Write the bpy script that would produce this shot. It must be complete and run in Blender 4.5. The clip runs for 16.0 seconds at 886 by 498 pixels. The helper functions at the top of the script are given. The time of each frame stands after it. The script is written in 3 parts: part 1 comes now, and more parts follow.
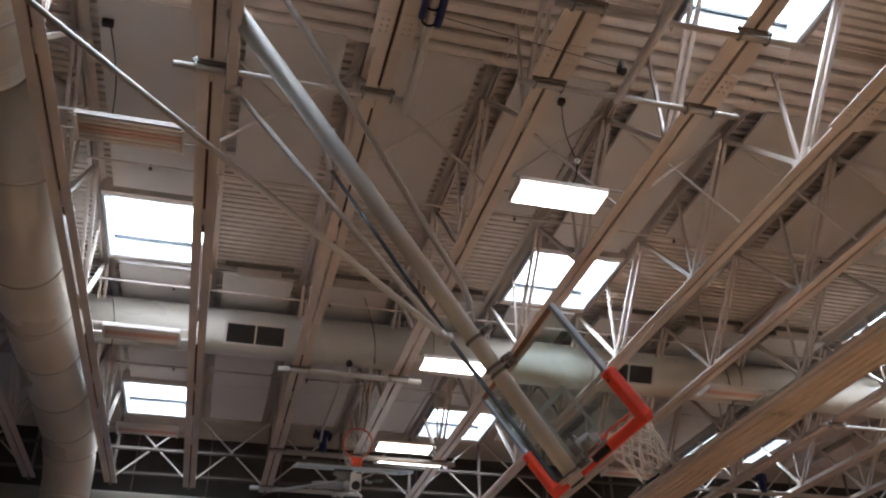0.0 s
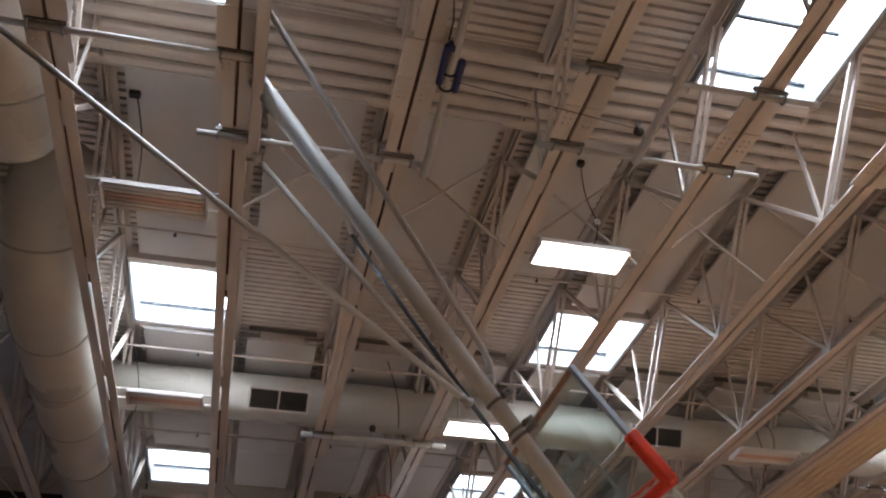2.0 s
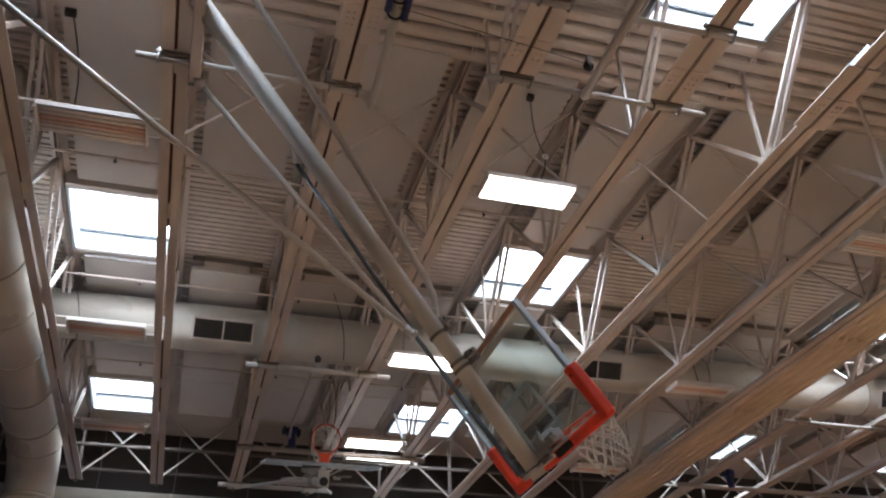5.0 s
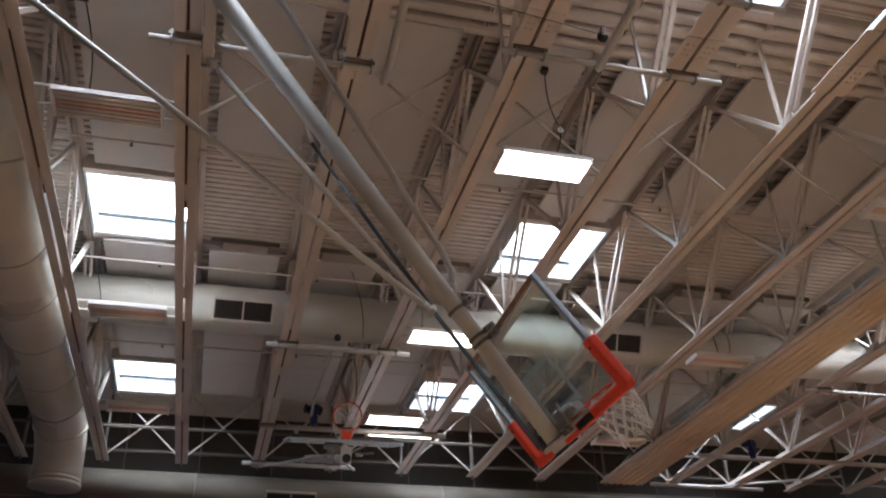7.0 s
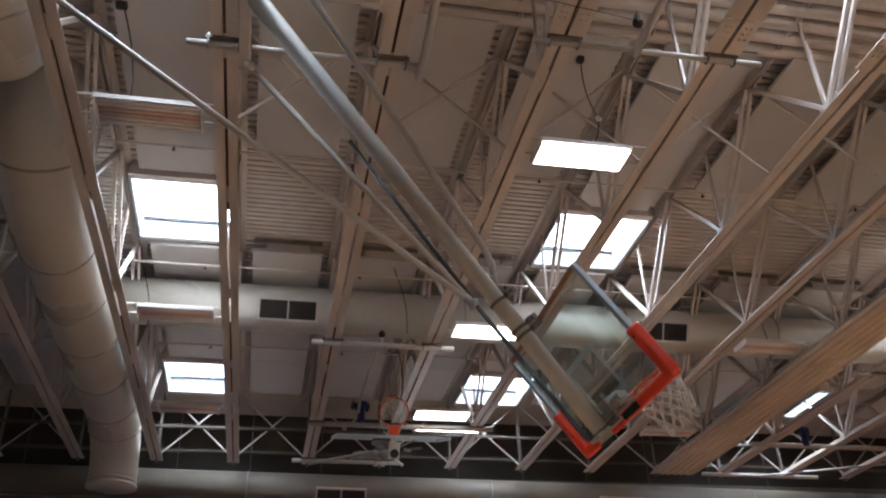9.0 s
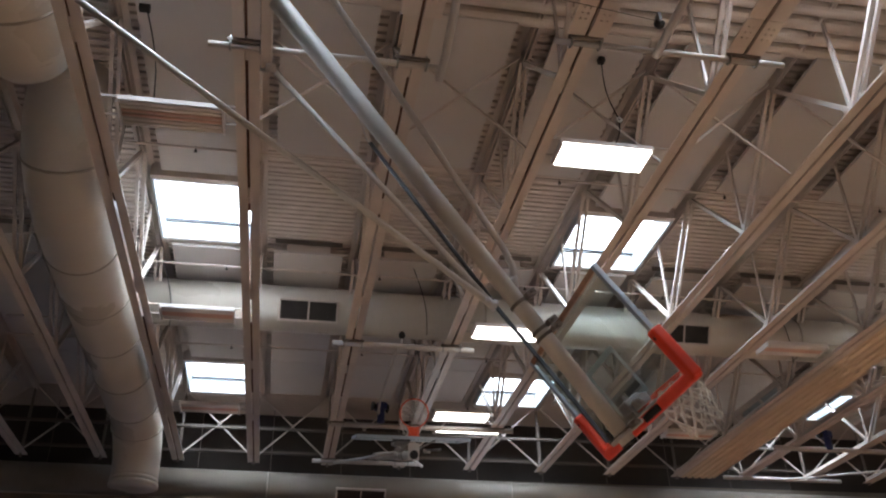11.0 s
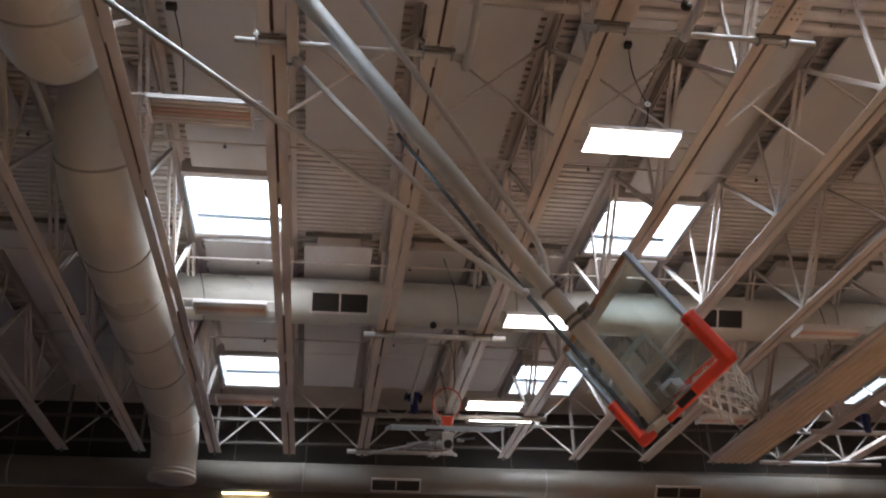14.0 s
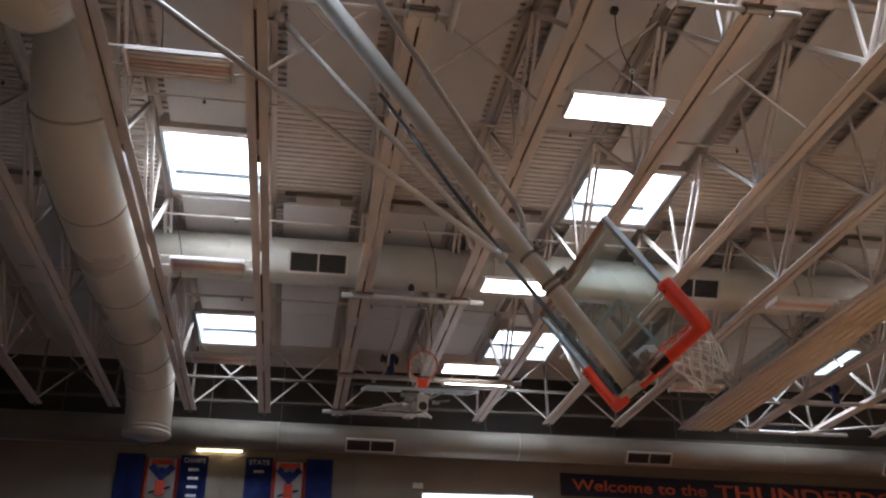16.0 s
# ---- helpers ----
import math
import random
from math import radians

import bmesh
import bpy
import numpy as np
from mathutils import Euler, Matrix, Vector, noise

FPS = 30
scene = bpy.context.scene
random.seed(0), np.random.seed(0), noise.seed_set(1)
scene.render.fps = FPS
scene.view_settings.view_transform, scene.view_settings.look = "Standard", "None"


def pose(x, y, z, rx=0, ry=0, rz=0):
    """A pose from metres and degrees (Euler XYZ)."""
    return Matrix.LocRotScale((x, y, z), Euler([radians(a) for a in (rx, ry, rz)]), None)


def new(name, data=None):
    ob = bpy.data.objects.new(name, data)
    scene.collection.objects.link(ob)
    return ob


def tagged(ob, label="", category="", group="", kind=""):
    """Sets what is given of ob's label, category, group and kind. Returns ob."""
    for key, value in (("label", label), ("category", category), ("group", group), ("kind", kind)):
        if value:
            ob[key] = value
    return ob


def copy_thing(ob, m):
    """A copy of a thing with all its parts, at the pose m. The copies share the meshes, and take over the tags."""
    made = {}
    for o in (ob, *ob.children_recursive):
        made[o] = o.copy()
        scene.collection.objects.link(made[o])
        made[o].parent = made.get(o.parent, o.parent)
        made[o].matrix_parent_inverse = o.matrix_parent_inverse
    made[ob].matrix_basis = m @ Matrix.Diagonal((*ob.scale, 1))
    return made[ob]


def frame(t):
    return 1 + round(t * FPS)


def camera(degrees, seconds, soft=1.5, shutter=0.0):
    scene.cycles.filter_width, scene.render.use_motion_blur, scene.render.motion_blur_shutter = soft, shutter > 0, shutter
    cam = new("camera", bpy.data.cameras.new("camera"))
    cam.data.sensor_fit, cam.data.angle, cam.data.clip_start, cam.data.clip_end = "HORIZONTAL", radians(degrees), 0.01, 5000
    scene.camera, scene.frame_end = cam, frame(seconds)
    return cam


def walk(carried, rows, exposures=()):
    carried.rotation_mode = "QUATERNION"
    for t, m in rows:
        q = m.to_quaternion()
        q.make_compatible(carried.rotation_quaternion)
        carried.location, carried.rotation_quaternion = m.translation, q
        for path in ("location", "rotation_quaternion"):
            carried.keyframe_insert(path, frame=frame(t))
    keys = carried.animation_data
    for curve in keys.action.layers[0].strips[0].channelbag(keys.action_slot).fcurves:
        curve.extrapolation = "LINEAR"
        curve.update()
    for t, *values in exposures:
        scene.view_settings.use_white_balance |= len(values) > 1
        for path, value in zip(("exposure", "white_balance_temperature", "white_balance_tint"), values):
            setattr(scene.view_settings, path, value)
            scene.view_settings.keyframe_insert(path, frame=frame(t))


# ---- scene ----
cam = camera(53.15, 16.0, soft=2.2)
# seconds, x, y, z, tilt, roll, yaw
PATH = [
    (0.0, -0.098, -0.018, 1.608, 122.89, 0.75, -14.45),
    (0.5, -0.088, -0.027, 1.611, 124.52, 0.60, -12.89),
    (1.0, -0.057, -0.028, 1.609, 127.19, 0.35, -12.49),
    (1.5, -0.037, -0.030, 1.605, 127.13, 0.34, -12.16),
    (2.0, -0.040, -0.031, 1.603, 126.98, 0.33, -12.68),
    (2.5, -0.030, -0.026, 1.601, 126.81, 0.12, -13.37),
    (3.0, -0.000, -0.007, 1.599, 124.33, 0.54, -14.26),
    (3.5, 0.005, -0.001, 1.605, 122.98, 0.85, -15.45),
    (4.0, -0.002, -0.002, 1.612, 122.93, 1.01, -15.89),
    (6.5, 0.001, -0.007, 1.607, 121.57, 1.90, -15.17),
    (7.0, 0.000, 0.000, 1.600, 121.22, 1.80, -14.38),
    (7.5, 0.012, -0.003, 1.591, 121.10, 1.85, -13.72),
    (8.0, 0.007, -0.006, 1.586, 121.08, 1.73, -13.13),
    (8.5, 0.009, -0.007, 1.584, 121.18, 1.78, -11.53),
    (9.0, 0.023, -0.000, 1.585, 121.01, 1.89, -11.10),
    (11.5, 0.013, -0.001, 1.585, 121.12, 1.09, -9.75),
    (12.0, 0.008, 0.008, 1.586, 120.83, 1.14, -9.46),
    (12.5, 0.008, -0.006, 1.592, 120.79, 1.10, -9.02),
    (13.0, 0.004, -0.012, 1.589, 120.91, 1.01, -8.33),
    (13.5, 0.007, -0.012, 1.585, 120.91, 1.16, -7.90),
    (14.0, 0.011, -0.006, 1.581, 120.51, 1.27, -7.79),
    (14.5, 0.016, 0.009, 1.578, 119.88, 1.22, -7.98),
    (15.0, 0.021, 0.017, 1.581, 119.31, 1.29, -7.95),
    (15.5, 0.024, 0.022, 1.577, 118.89, 1.26, -8.11),
    (16.0, 0.022, 0.022, 1.576, 118.17, 0.63, -9.64),
]
walk(cam, [(r[0], pose(*r[1:])) for r in PATH], exposures=[(0.0, 0.0), (16.0, 0.0)])

# ---- world and light ----
world = bpy.data.worlds.new("sky")
scene.world = world
world.use_nodes = True
wn = world.node_tree.nodes
sky = wn.new("ShaderNodeTexSky")
sky.sky_type = "NISHITA"
sky.sun_disc = False
sky.sun_elevation, sky.sun_rotation = radians(50), radians(200)
wn["Background"].inputs["Strength"].default_value = 0.12
world.node_tree.links.new(sky.outputs[0], wn["Background"].inputs["Color"])

SKY_POWER = 142.0      # daylight through each skylight
TUBE_GLOW = 7.0       # lit fixtures

# plan, metres: x along the end wall, y towards it
TRUSS_X0, TRUSS_STEP = -2.193, 1.576
CHORD_Z, NODE_Z, DECK_Z = 7.60, 9.06, 9.20
CURB_Z = 9.0           # underside of the skylight frames
END_Y, WALL_Y = 19.15, 20.3
WEST, EAST, SOUTH = -9.9, 22.9, -14.0
SKY_ROWS = ((4.35, 6.02), (10.72, 12.35), (17.1, 18.75), (-2.1, -0.45), (-8.5, -6.85))


def truss_x(k):
    """The trusses' places along x; those beyond the fourth stand a little wider apart."""
    return TRUSS_X0 + TRUSS_STEP * k if k < 4 else 4.13 + 1.642 * (k - 4)


# ---- materials ----
def material(name, colour, rough=0.5, metal=0.0, vary=0.12, scale=3.0, bump=0.0, fine=60.0, dirt=None, island=0.0):
    """A painted or plain surface: broad stains, fine grain and relief."""
    m = bpy.data.materials.new(name)
    m.use_nodes = True
    n, l = m.node_tree.nodes, m.node_tree.links
    b = n["Principled BSDF"]
    b.inputs["Roughness"].default_value = rough
    b.inputs["Metallic"].default_value = metal
    tc = n.new("ShaderNodeTexCoord")
    geo = n.new("ShaderNodeNewGeometry")
    big = n.new("ShaderNodeTexNoise")
    big.inputs["Scale"].default_value, big.inputs["Detail"].default_value = scale, 5.0
    l.new(geo.outputs["Position"], big.inputs["Vector"])
    small = n.new("ShaderNodeTexNoise")
    small.inputs["Scale"].default_value, small.inputs["Detail"].default_value = fine, 3.0
    l.new(geo.outputs["Position"], small.inputs["Vector"])
    ramp = n.new("ShaderNodeMapRange")
    ramp.inputs["From Min"].default_value, ramp.inputs["From Max"].default_value = 0.35, 0.7
    l.new(big.outputs["Fac"], ramp.inputs["Value"])
    mix = n.new("ShaderNodeMix")
    mix.data_type = "RGBA"
    dark = dirt or tuple(c * (1 - 2 * vary) for c in colour)
    mix.inputs["A"].default_value = (*colour, 1)
    mix.inputs["B"].default_value = (*dark, 1)
    l.new(ramp.outputs["Result"], mix.inputs["Factor"])
    grain = n.new("ShaderNodeHueSaturation")
    val = n.new("ShaderNodeMapRange")
    val.inputs["To Min"].default_value, val.inputs["To Max"].default_value = 1 - vary, 1 + vary
    l.new(small.outputs["Fac"], val.inputs["Value"])
    l.new(val.outputs["Result"], grain.inputs["Value"])
    l.new(mix.outputs["Result"], grain.inputs["Color"])
    info = n.new("ShaderNodeObjectInfo")
    tone = n.new("ShaderNodeMapRange")
    tone.inputs["To Min"].default_value, tone.inputs["To Max"].default_value = 1 - island, 1 + island
    l.new(info.outputs["Random"], tone.inputs["Value"])
    last = n.new("ShaderNodeHueSaturation")
    l.new(tone.outputs["Result"], last.inputs["Value"])
    l.new(grain.outputs["Color"], last.inputs["Color"])
    l.new(last.outputs["Color"], b.inputs["Base Color"])
    rr = n.new("ShaderNodeMapRange")
    rr.inputs["To Min"].default_value, rr.inputs["To Max"].default_value = max(0.02, rough - 0.1), min(1, rough + 0.1)
    l.new(big.outputs["Fac"], rr.inputs["Value"])
    l.new(rr.outputs["Result"], b.inputs["Roughness"])
    if bump:
        bp = n.new("ShaderNodeBump")
        bp.inputs["Strength"].default_value, bp.inputs["Distance"].default_value = bump, 0.01
        l.new(small.outputs["Fac"], bp.inputs["Height"])
        l.new(bp.outputs["Normal"], b.inputs["Normal"])
    return m


def glowing(name, colour, strength):
    m = bpy.data.materials.new(name)
    m.use_nodes = True
    b = m.node_tree.nodes["Principled BSDF"]
    b.inputs["Base Color"].default_value = (0.8, 0.8, 0.8, 1)
    b.inputs["Emission Color"].default_value = (*colour, 1)
    b.inputs["Emission Strength"].default_value = strength
    return m


def glass(name, colour, rough=0.0):
    m = bpy.data.materials.new(name)
    m.use_nodes = True
    b = m.node_tree.nodes["Principled BSDF"]
    b.inputs["Base Color"].default_value = (*colour, 1)
    b.inputs["Roughness"].default_value = rough
    b.inputs["Transmission Weight"].default_value = 1.0
    b.inputs["IOR"].default_value = 1.45
    return m


STEEL = material("cream_painted_steel", (0.61, 0.525, 0.47), 0.42, vary=0.07, scale=1.3, bump=0.08, island=0.05)
DECK = material("cream_painted_deck", (0.62, 0.535, 0.475), 0.55, vary=0.08, scale=0.9, bump=0.1)
PANEL = material("grey_acoustic_panel", (0.57, 0.525, 0.495), 0.9, vary=0.05, scale=0.6, bump=0.3, fine=140, island=0.06)
DUCT = material("cream_painted_duct", (0.60, 0.54, 0.465), 0.3, vary=0.06, scale=0.8, bump=0.05)
SEAM = material("duct_seam", (0.42, 0.37, 0.31), 0.5)
VENT = material("dark_grille", (0.035, 0.028, 0.024), 0.6, vary=0.2)
PIPE = material("white_painted_pipe", (0.50, 0.455, 0.42), 0.58, vary=0.06, scale=2.0, bump=0.05, island=0.05)
MAST = material("grey_enamel_mast", (0.48, 0.45, 0.42), 0.65, vary=0.06, scale=2.0, bump=0.04)
ZINC = material("galvanised_steel", (0.34, 0.33, 0.32), 0.45, metal=0.5, vary=0.1, scale=6)
DARKSTEEL = material("dark_blue_steel", (0.07, 0.075, 0.085), 0.35, metal=0.5, vary=0.15)
BLACK = material("black_rubber", (0.015, 0.014, 0.014), 0.6)
RUST = material("rust_primer_gap", (0.12, 0.045, 0.025), 0.8, vary=0.2)
TAN = material("tan_fluted_sheet", (0.70, 0.56, 0.41), 0.5, vary=0.06, scale=1.2, bump=0.08)
OLDSTEEL = material("brown_old_steel", (0.2, 0.165, 0.14), 0.6, vary=0.12, scale=1.5)
STRUT = material("brown_painted_strut", (0.12, 0.095, 0.075), 0.7, vary=0.1, scale=1.5)
BROWN = material("brown_top_frame", (0.40, 0.21, 0.12), 0.6, vary=0.2, scale=7, bump=0.2)
BAR = material("grey_glazing_bar", (0.06, 0.065, 0.075), 0.5, vary=0.08)
CURB_SHADED = material("shaded_curb_paint", (0.42, 0.45, 0.47), 0.5, vary=0.08)
ALU = material("brushed_aluminium", (0.42, 0.47, 0.53), 0.4, metal=0.6, vary=0.06)
PAD = material("orange_red_vinyl_pad", (0.82, 0.055, 0.016), 0.42, vary=0.06, scale=5, bump=0.1)
RIM = material("orange_enamel_rim", (0.75, 0.09, 0.03), 0.35)
CORD = material("white_net_cord", (0.72, 0.68, 0.62), 0.85, vary=0.1)
BLUE = material("blue_enamel", (0.012, 0.02, 0.11), 0.35, vary=0.1)
WHITE = material("white_paint", (0.8, 0.8, 0.78), 0.5, vary=0.03)
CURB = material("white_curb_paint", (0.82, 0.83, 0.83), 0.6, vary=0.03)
WALL = material("tan_block_wall", (0.235, 0.19, 0.15), 0.8, vary=0.07, scale=0.8, bump=0.3, fine=30)
WALL_SHADE_ROOF = material("wall_shade_and_roof_brown", (0.06, 0.047, 0.039), 0.85, vary=0.15, scale=0.7, bump=0.2)
FLOOR = material("maple_floor", (0.60, 0.36, 0.195), 0.3, vary=0.07, scale=1.5)
BOUNCE_BLUE = material("dark_blue_bounce_tint", (0.035, 0.05, 0.11), 0.4, vary=0.06, scale=1.5)
BOUNCE_ORANGE = material("dark_orange_bounce_tint", (0.26, 0.07, 0.025), 0.4, vary=0.06, scale=1.5)
TRAY = material("white_fixture_tray", (0.76, 0.70, 0.67), 0.35, vary=0.04)
TUBE_OFF = material("unlit_tube", (0.86, 0.80, 0.78), 0.12, vary=0.03)
TUBE_REFLECTION = material("unlit_tube_red_reflection", (0.80, 0.53, 0.46), 0.2, vary=0.03)
DUCT_SHADED = material("shaded_duct_paint", (0.29, 0.245, 0.20), 0.5, vary=0.12, scale=0.7, bump=0.08)
TUBE_ON = glowing("lit_diffuser", (1.0, 0.98, 0.94), TUBE_GLOW)
WARM_ON = glowing("warm_strip", (1.0, 0.86, 0.5), 14.0)
GLASS = glass("backboard_glass", (0.78, 0.90, 0.88))
CLEAR = glass("skylight_pane", (1, 1, 1))
NAVY = material("navy_cloth", (0.014, 0.035, 0.2), 0.8, vary=0.15, scale=4, bump=0.2)
CLOTH = material("white_cloth", (0.62, 0.60, 0.58), 0.85, vary=0.08, scale=4, bump=0.2)
RED = material("red_cloth", (0.55, 0.06, 0.03), 0.8, vary=0.1, scale=4)
SIGN = material("dark_navy_sign_board", (0.012, 0.014, 0.04), 0.5)
ORANGE = material("orange_sign_letters", (0.62, 0.11, 0.05), 0.6)


# ---- mesh helpers ----
def part(name, bm, mat, parent=None, label="", smooth=False):
    me = bpy.data.meshes.new(name)
    bmesh.ops.recalc_face_normals(bm, faces=bm.faces)
    bm.to_mesh(me)
    bm.free()
    if smooth:
        for p in me.polygons:
            p.use_smooth = True
    me.materials.append(mat)
    ob = new(name, me)
    if parent is not None:
        ob.parent = parent
    if label:
        tagged(ob, label)
    return ob


def share(name, source, parent, m=None):
    """Another object on the mesh of source."""
    ob = new(name, source.data)
    ob.parent = parent
    if m is not None:
        ob.matrix_basis = m
    return ob


def thing(name, at=(0, 0, 0), label="", category="", group="", kind="", m=None):
    ob = new(name)
    ob.matrix_basis = m if m is not None else Matrix.Translation(at)
    return tagged(ob, label, category, group, kind)


def box(bm, x0, x1, y0, y1, z0, z1, bevel=0.0):
    r = bmesh.ops.create_cube(bm, size=1)
    vs = r["verts"]
    for v in vs:
        v.co = ((x0 + x1) / 2 + v.co.x * (x1 - x0), (y0 + y1) / 2 + v.co.y * (y1 - y0), (z0 + z1) / 2 + v.co.z * (z1 - z0))
    if bevel:
        es = list({e for v in vs for e in v.link_edges})
        bmesh.ops.bevel(bm, geom=es, offset=bevel, segments=2, affect="EDGES", profile=0.5)
    return bm


def B():
    return bmesh.new()


def sweep(bm, pts, r, seg=12, caps=True):
    """A round tube of radius r (or one radius per point) along pts."""
    pts = [Vector(p) for p in pts]
    rs = r if isinstance(r, (list, tuple)) else [r] * len(pts)
    rings = []
    up = None
    for i, p in enumerate(pts):
        a = pts[max(i - 1, 0)]
        c = pts[min(i + 1, len(pts) - 1)]
        t = (c - a).normalized()
        if up is None:
            up = t.orthogonal().normalized()
        up = (up - t * up.dot(t)).normalized()
        side = t.cross(up)
        rings.append([bm.verts.new(p + (up * math.cos(2 * math.pi * k / seg) + side * math.sin(2 * math.pi * k / seg)) * rs[i]) for k in range(seg)])
    for a, b in zip(rings, rings[1:]):
        for k in range(seg):
            bm.faces.new((a[k], a[(k + 1) % seg], b[(k + 1) % seg], b[k]))
    if caps:
        bm.faces.new(rings[0][::-1])
        bm.faces.new(rings[-1])
    return bm


def bar(bm, p, q, w, h, up=(0, 0, 1)):
    """A rectangular bar from p to q."""
    p, q = Vector(p), Vector(q)
    t = (q - p).normalized()
    u = Vector(up)
    if abs(u.dot(t)) > 0.98:
        u = Vector((1, 0, 0))
    s = t.cross(u).normalized() * (w / 2)
    u = s.cross(t).normalized() * (h / 2)
    a = [bm.verts.new(c + i * s + j * u) for c in (p, q) for i, j in ((-1, -1), (1, -1), (1, 1), (-1, 1))]
    for f in ((0, 3, 2, 1), (4, 5, 6, 7), (0, 1, 5, 4), (1, 2, 6, 5), (2, 3, 7, 6), (3, 0, 4, 7)):
        bm.faces.new([a[i] for i in f])
    return bm


def arc(centre, a, b, r, t0, t1, n=8):
    """Points on an arc in the plane of the unit vectors a and b."""
    c, a, b = Vector(centre), Vector(a), Vector(b)
    return [c + (a * math.cos(t0 + (t1 - t0) * i / n) + b * math.sin(t0 + (t1 - t0) * i / n)) * r for i in range(n + 1)]


# ---- the hall: floor, walls, roof ----
floor = part("floor", box(B(), WEST, EAST, SOUTH, WALL_Y, -0.2, 0), FLOOR)
tagged(floor, "polished maple sports floor", "floor", kind="structure")
# Unseen coloured slabs, added to dim and tint light bounced off the floor.
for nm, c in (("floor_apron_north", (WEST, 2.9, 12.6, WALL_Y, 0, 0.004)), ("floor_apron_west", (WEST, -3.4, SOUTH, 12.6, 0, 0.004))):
    tagged(part(nm, box(B(), *c), BOUNCE_BLUE), "unseen dark blue slab added to dim the bounce light", "floor", kind="structure")
tagged(part("floor_apron_east", box(B(), 2.9, EAST, 12.6, WALL_Y, 0, 0.004), BOUNCE_ORANGE), "unseen dark orange slab added to warm the bounce light", "floor", kind="structure")
w = part("wall_north", box(B(), WEST, EAST, WALL_Y, WALL_Y + 0.3, 0, 7.72), WALL)
tagged(w, "tan painted block end wall", "wall", kind="structure")
# The upper wall's dark brown holds the shade under the roof as colour.
w = part("wall_north_upper", box(B(), WEST, EAST, WALL_Y + 0.25, WALL_Y + 0.5, 7.72, 9.6), WALL_SHADE_ROOF)
tagged(w, "recessed wall above the wall duct, coloured dark for its shade", "wall", kind="structure")
for nm, c in (("wall_west", (WEST - 0.3, WEST, SOUTH, WALL_Y + 0.5, 0, 9.6)), ("wall_east", (EAST, EAST + 0.3, SOUTH, WALL_Y + 0.5, 0, 9.6)),
              ("wall_south", (WEST - 0.3, EAST + 0.3, SOUTH - 0.3, SOUTH, 0, 9.6))):
    tagged(part(nm, box(B(), *c), WALL), "tan painted block wall", "wall", kind="structure")

# the fluted roof deck: flutes run along x, open at the skylights
FLUTE, DEEP = 0.125, 0.045


def deck_strip(bm, x0, x1, y0, y1):
    ys = []
    y = y0
    while y < y1 - 0.01:
        s = min(FLUTE, y1 - y)
        for a, b in ((0.0, 0.0), (0.62, 0.0), (0.72, 1.0), (0.9, 1.0)):
            ys.append((y + a * s, DECK_Z + b * DEEP))
        y += s
    ys.append((y1, DECK_Z))
    low = [(bm.verts.new((x0, y, z)), bm.verts.new((x1, y, z))) for y, z in ys]
    for (a, b), (c, d) in zip(low, low[1:]):
        bm.faces.new((a, b, d, c))


def sky_x(k):
    """A skylight's edges in x between two trusses."""
    if k == 9:
        return truss_x(k) + 0.07, truss_x(k) + 0.45
    return truss_x(k) + (0.15 if k == 8 else 0.07), truss_x(k + 1) - 0.07


def bays(y0):
    # Bay -4 is an unseen skylight, added to brighten the far left.
    return (0, 4, 8, 9, 12) if y0 > 17 else (-4, 0, 4, 8, 12) if y0 > 10 else (0, 4, 8, 12) if y0 > 0 else (4, 8, 12)


def solid_runs(y0):
    """The stretches of x that stay closed in a row of skylights."""
    xs = [WEST]
    for k in bays(y0):
        xs += sky_x(k)
    xs.append(EAST)
    return list(zip(xs[::2], xs[1::2]))


deck = B()
cuts = sorted(SKY_ROWS)
y = SOUTH
for y0, y1 in cuts + [(WALL_Y + 0.5, WALL_Y + 0.5)]:
    deck_strip(deck, WEST, EAST, y, y0)
    if y1 > y0:
        for a, b in solid_runs(y0):
            if b > a:
                deck_strip(deck, a, b, y0, y1)
    y = y1
tagged(part("ceiling", deck, DECK), "cream painted fluted steel roof deck", "ceiling", kind="structure")
roof = B()
y = SOUTH
for y0, y1 in cuts + [(WALL_Y + 0.5, WALL_Y + 0.5)]:
    box(roof, WEST, EAST, y, y0, 9.31, 9.4)
    if y1 > y0:
        for a, b in solid_runs(y0):
            if b > a:
                box(roof, a, b, y0, y1, 9.31, 9.4)
    y = y1
tagged(part("roof", roof, WALL_SHADE_ROOF), "flat roof slab over the deck", "roof", kind="structure")

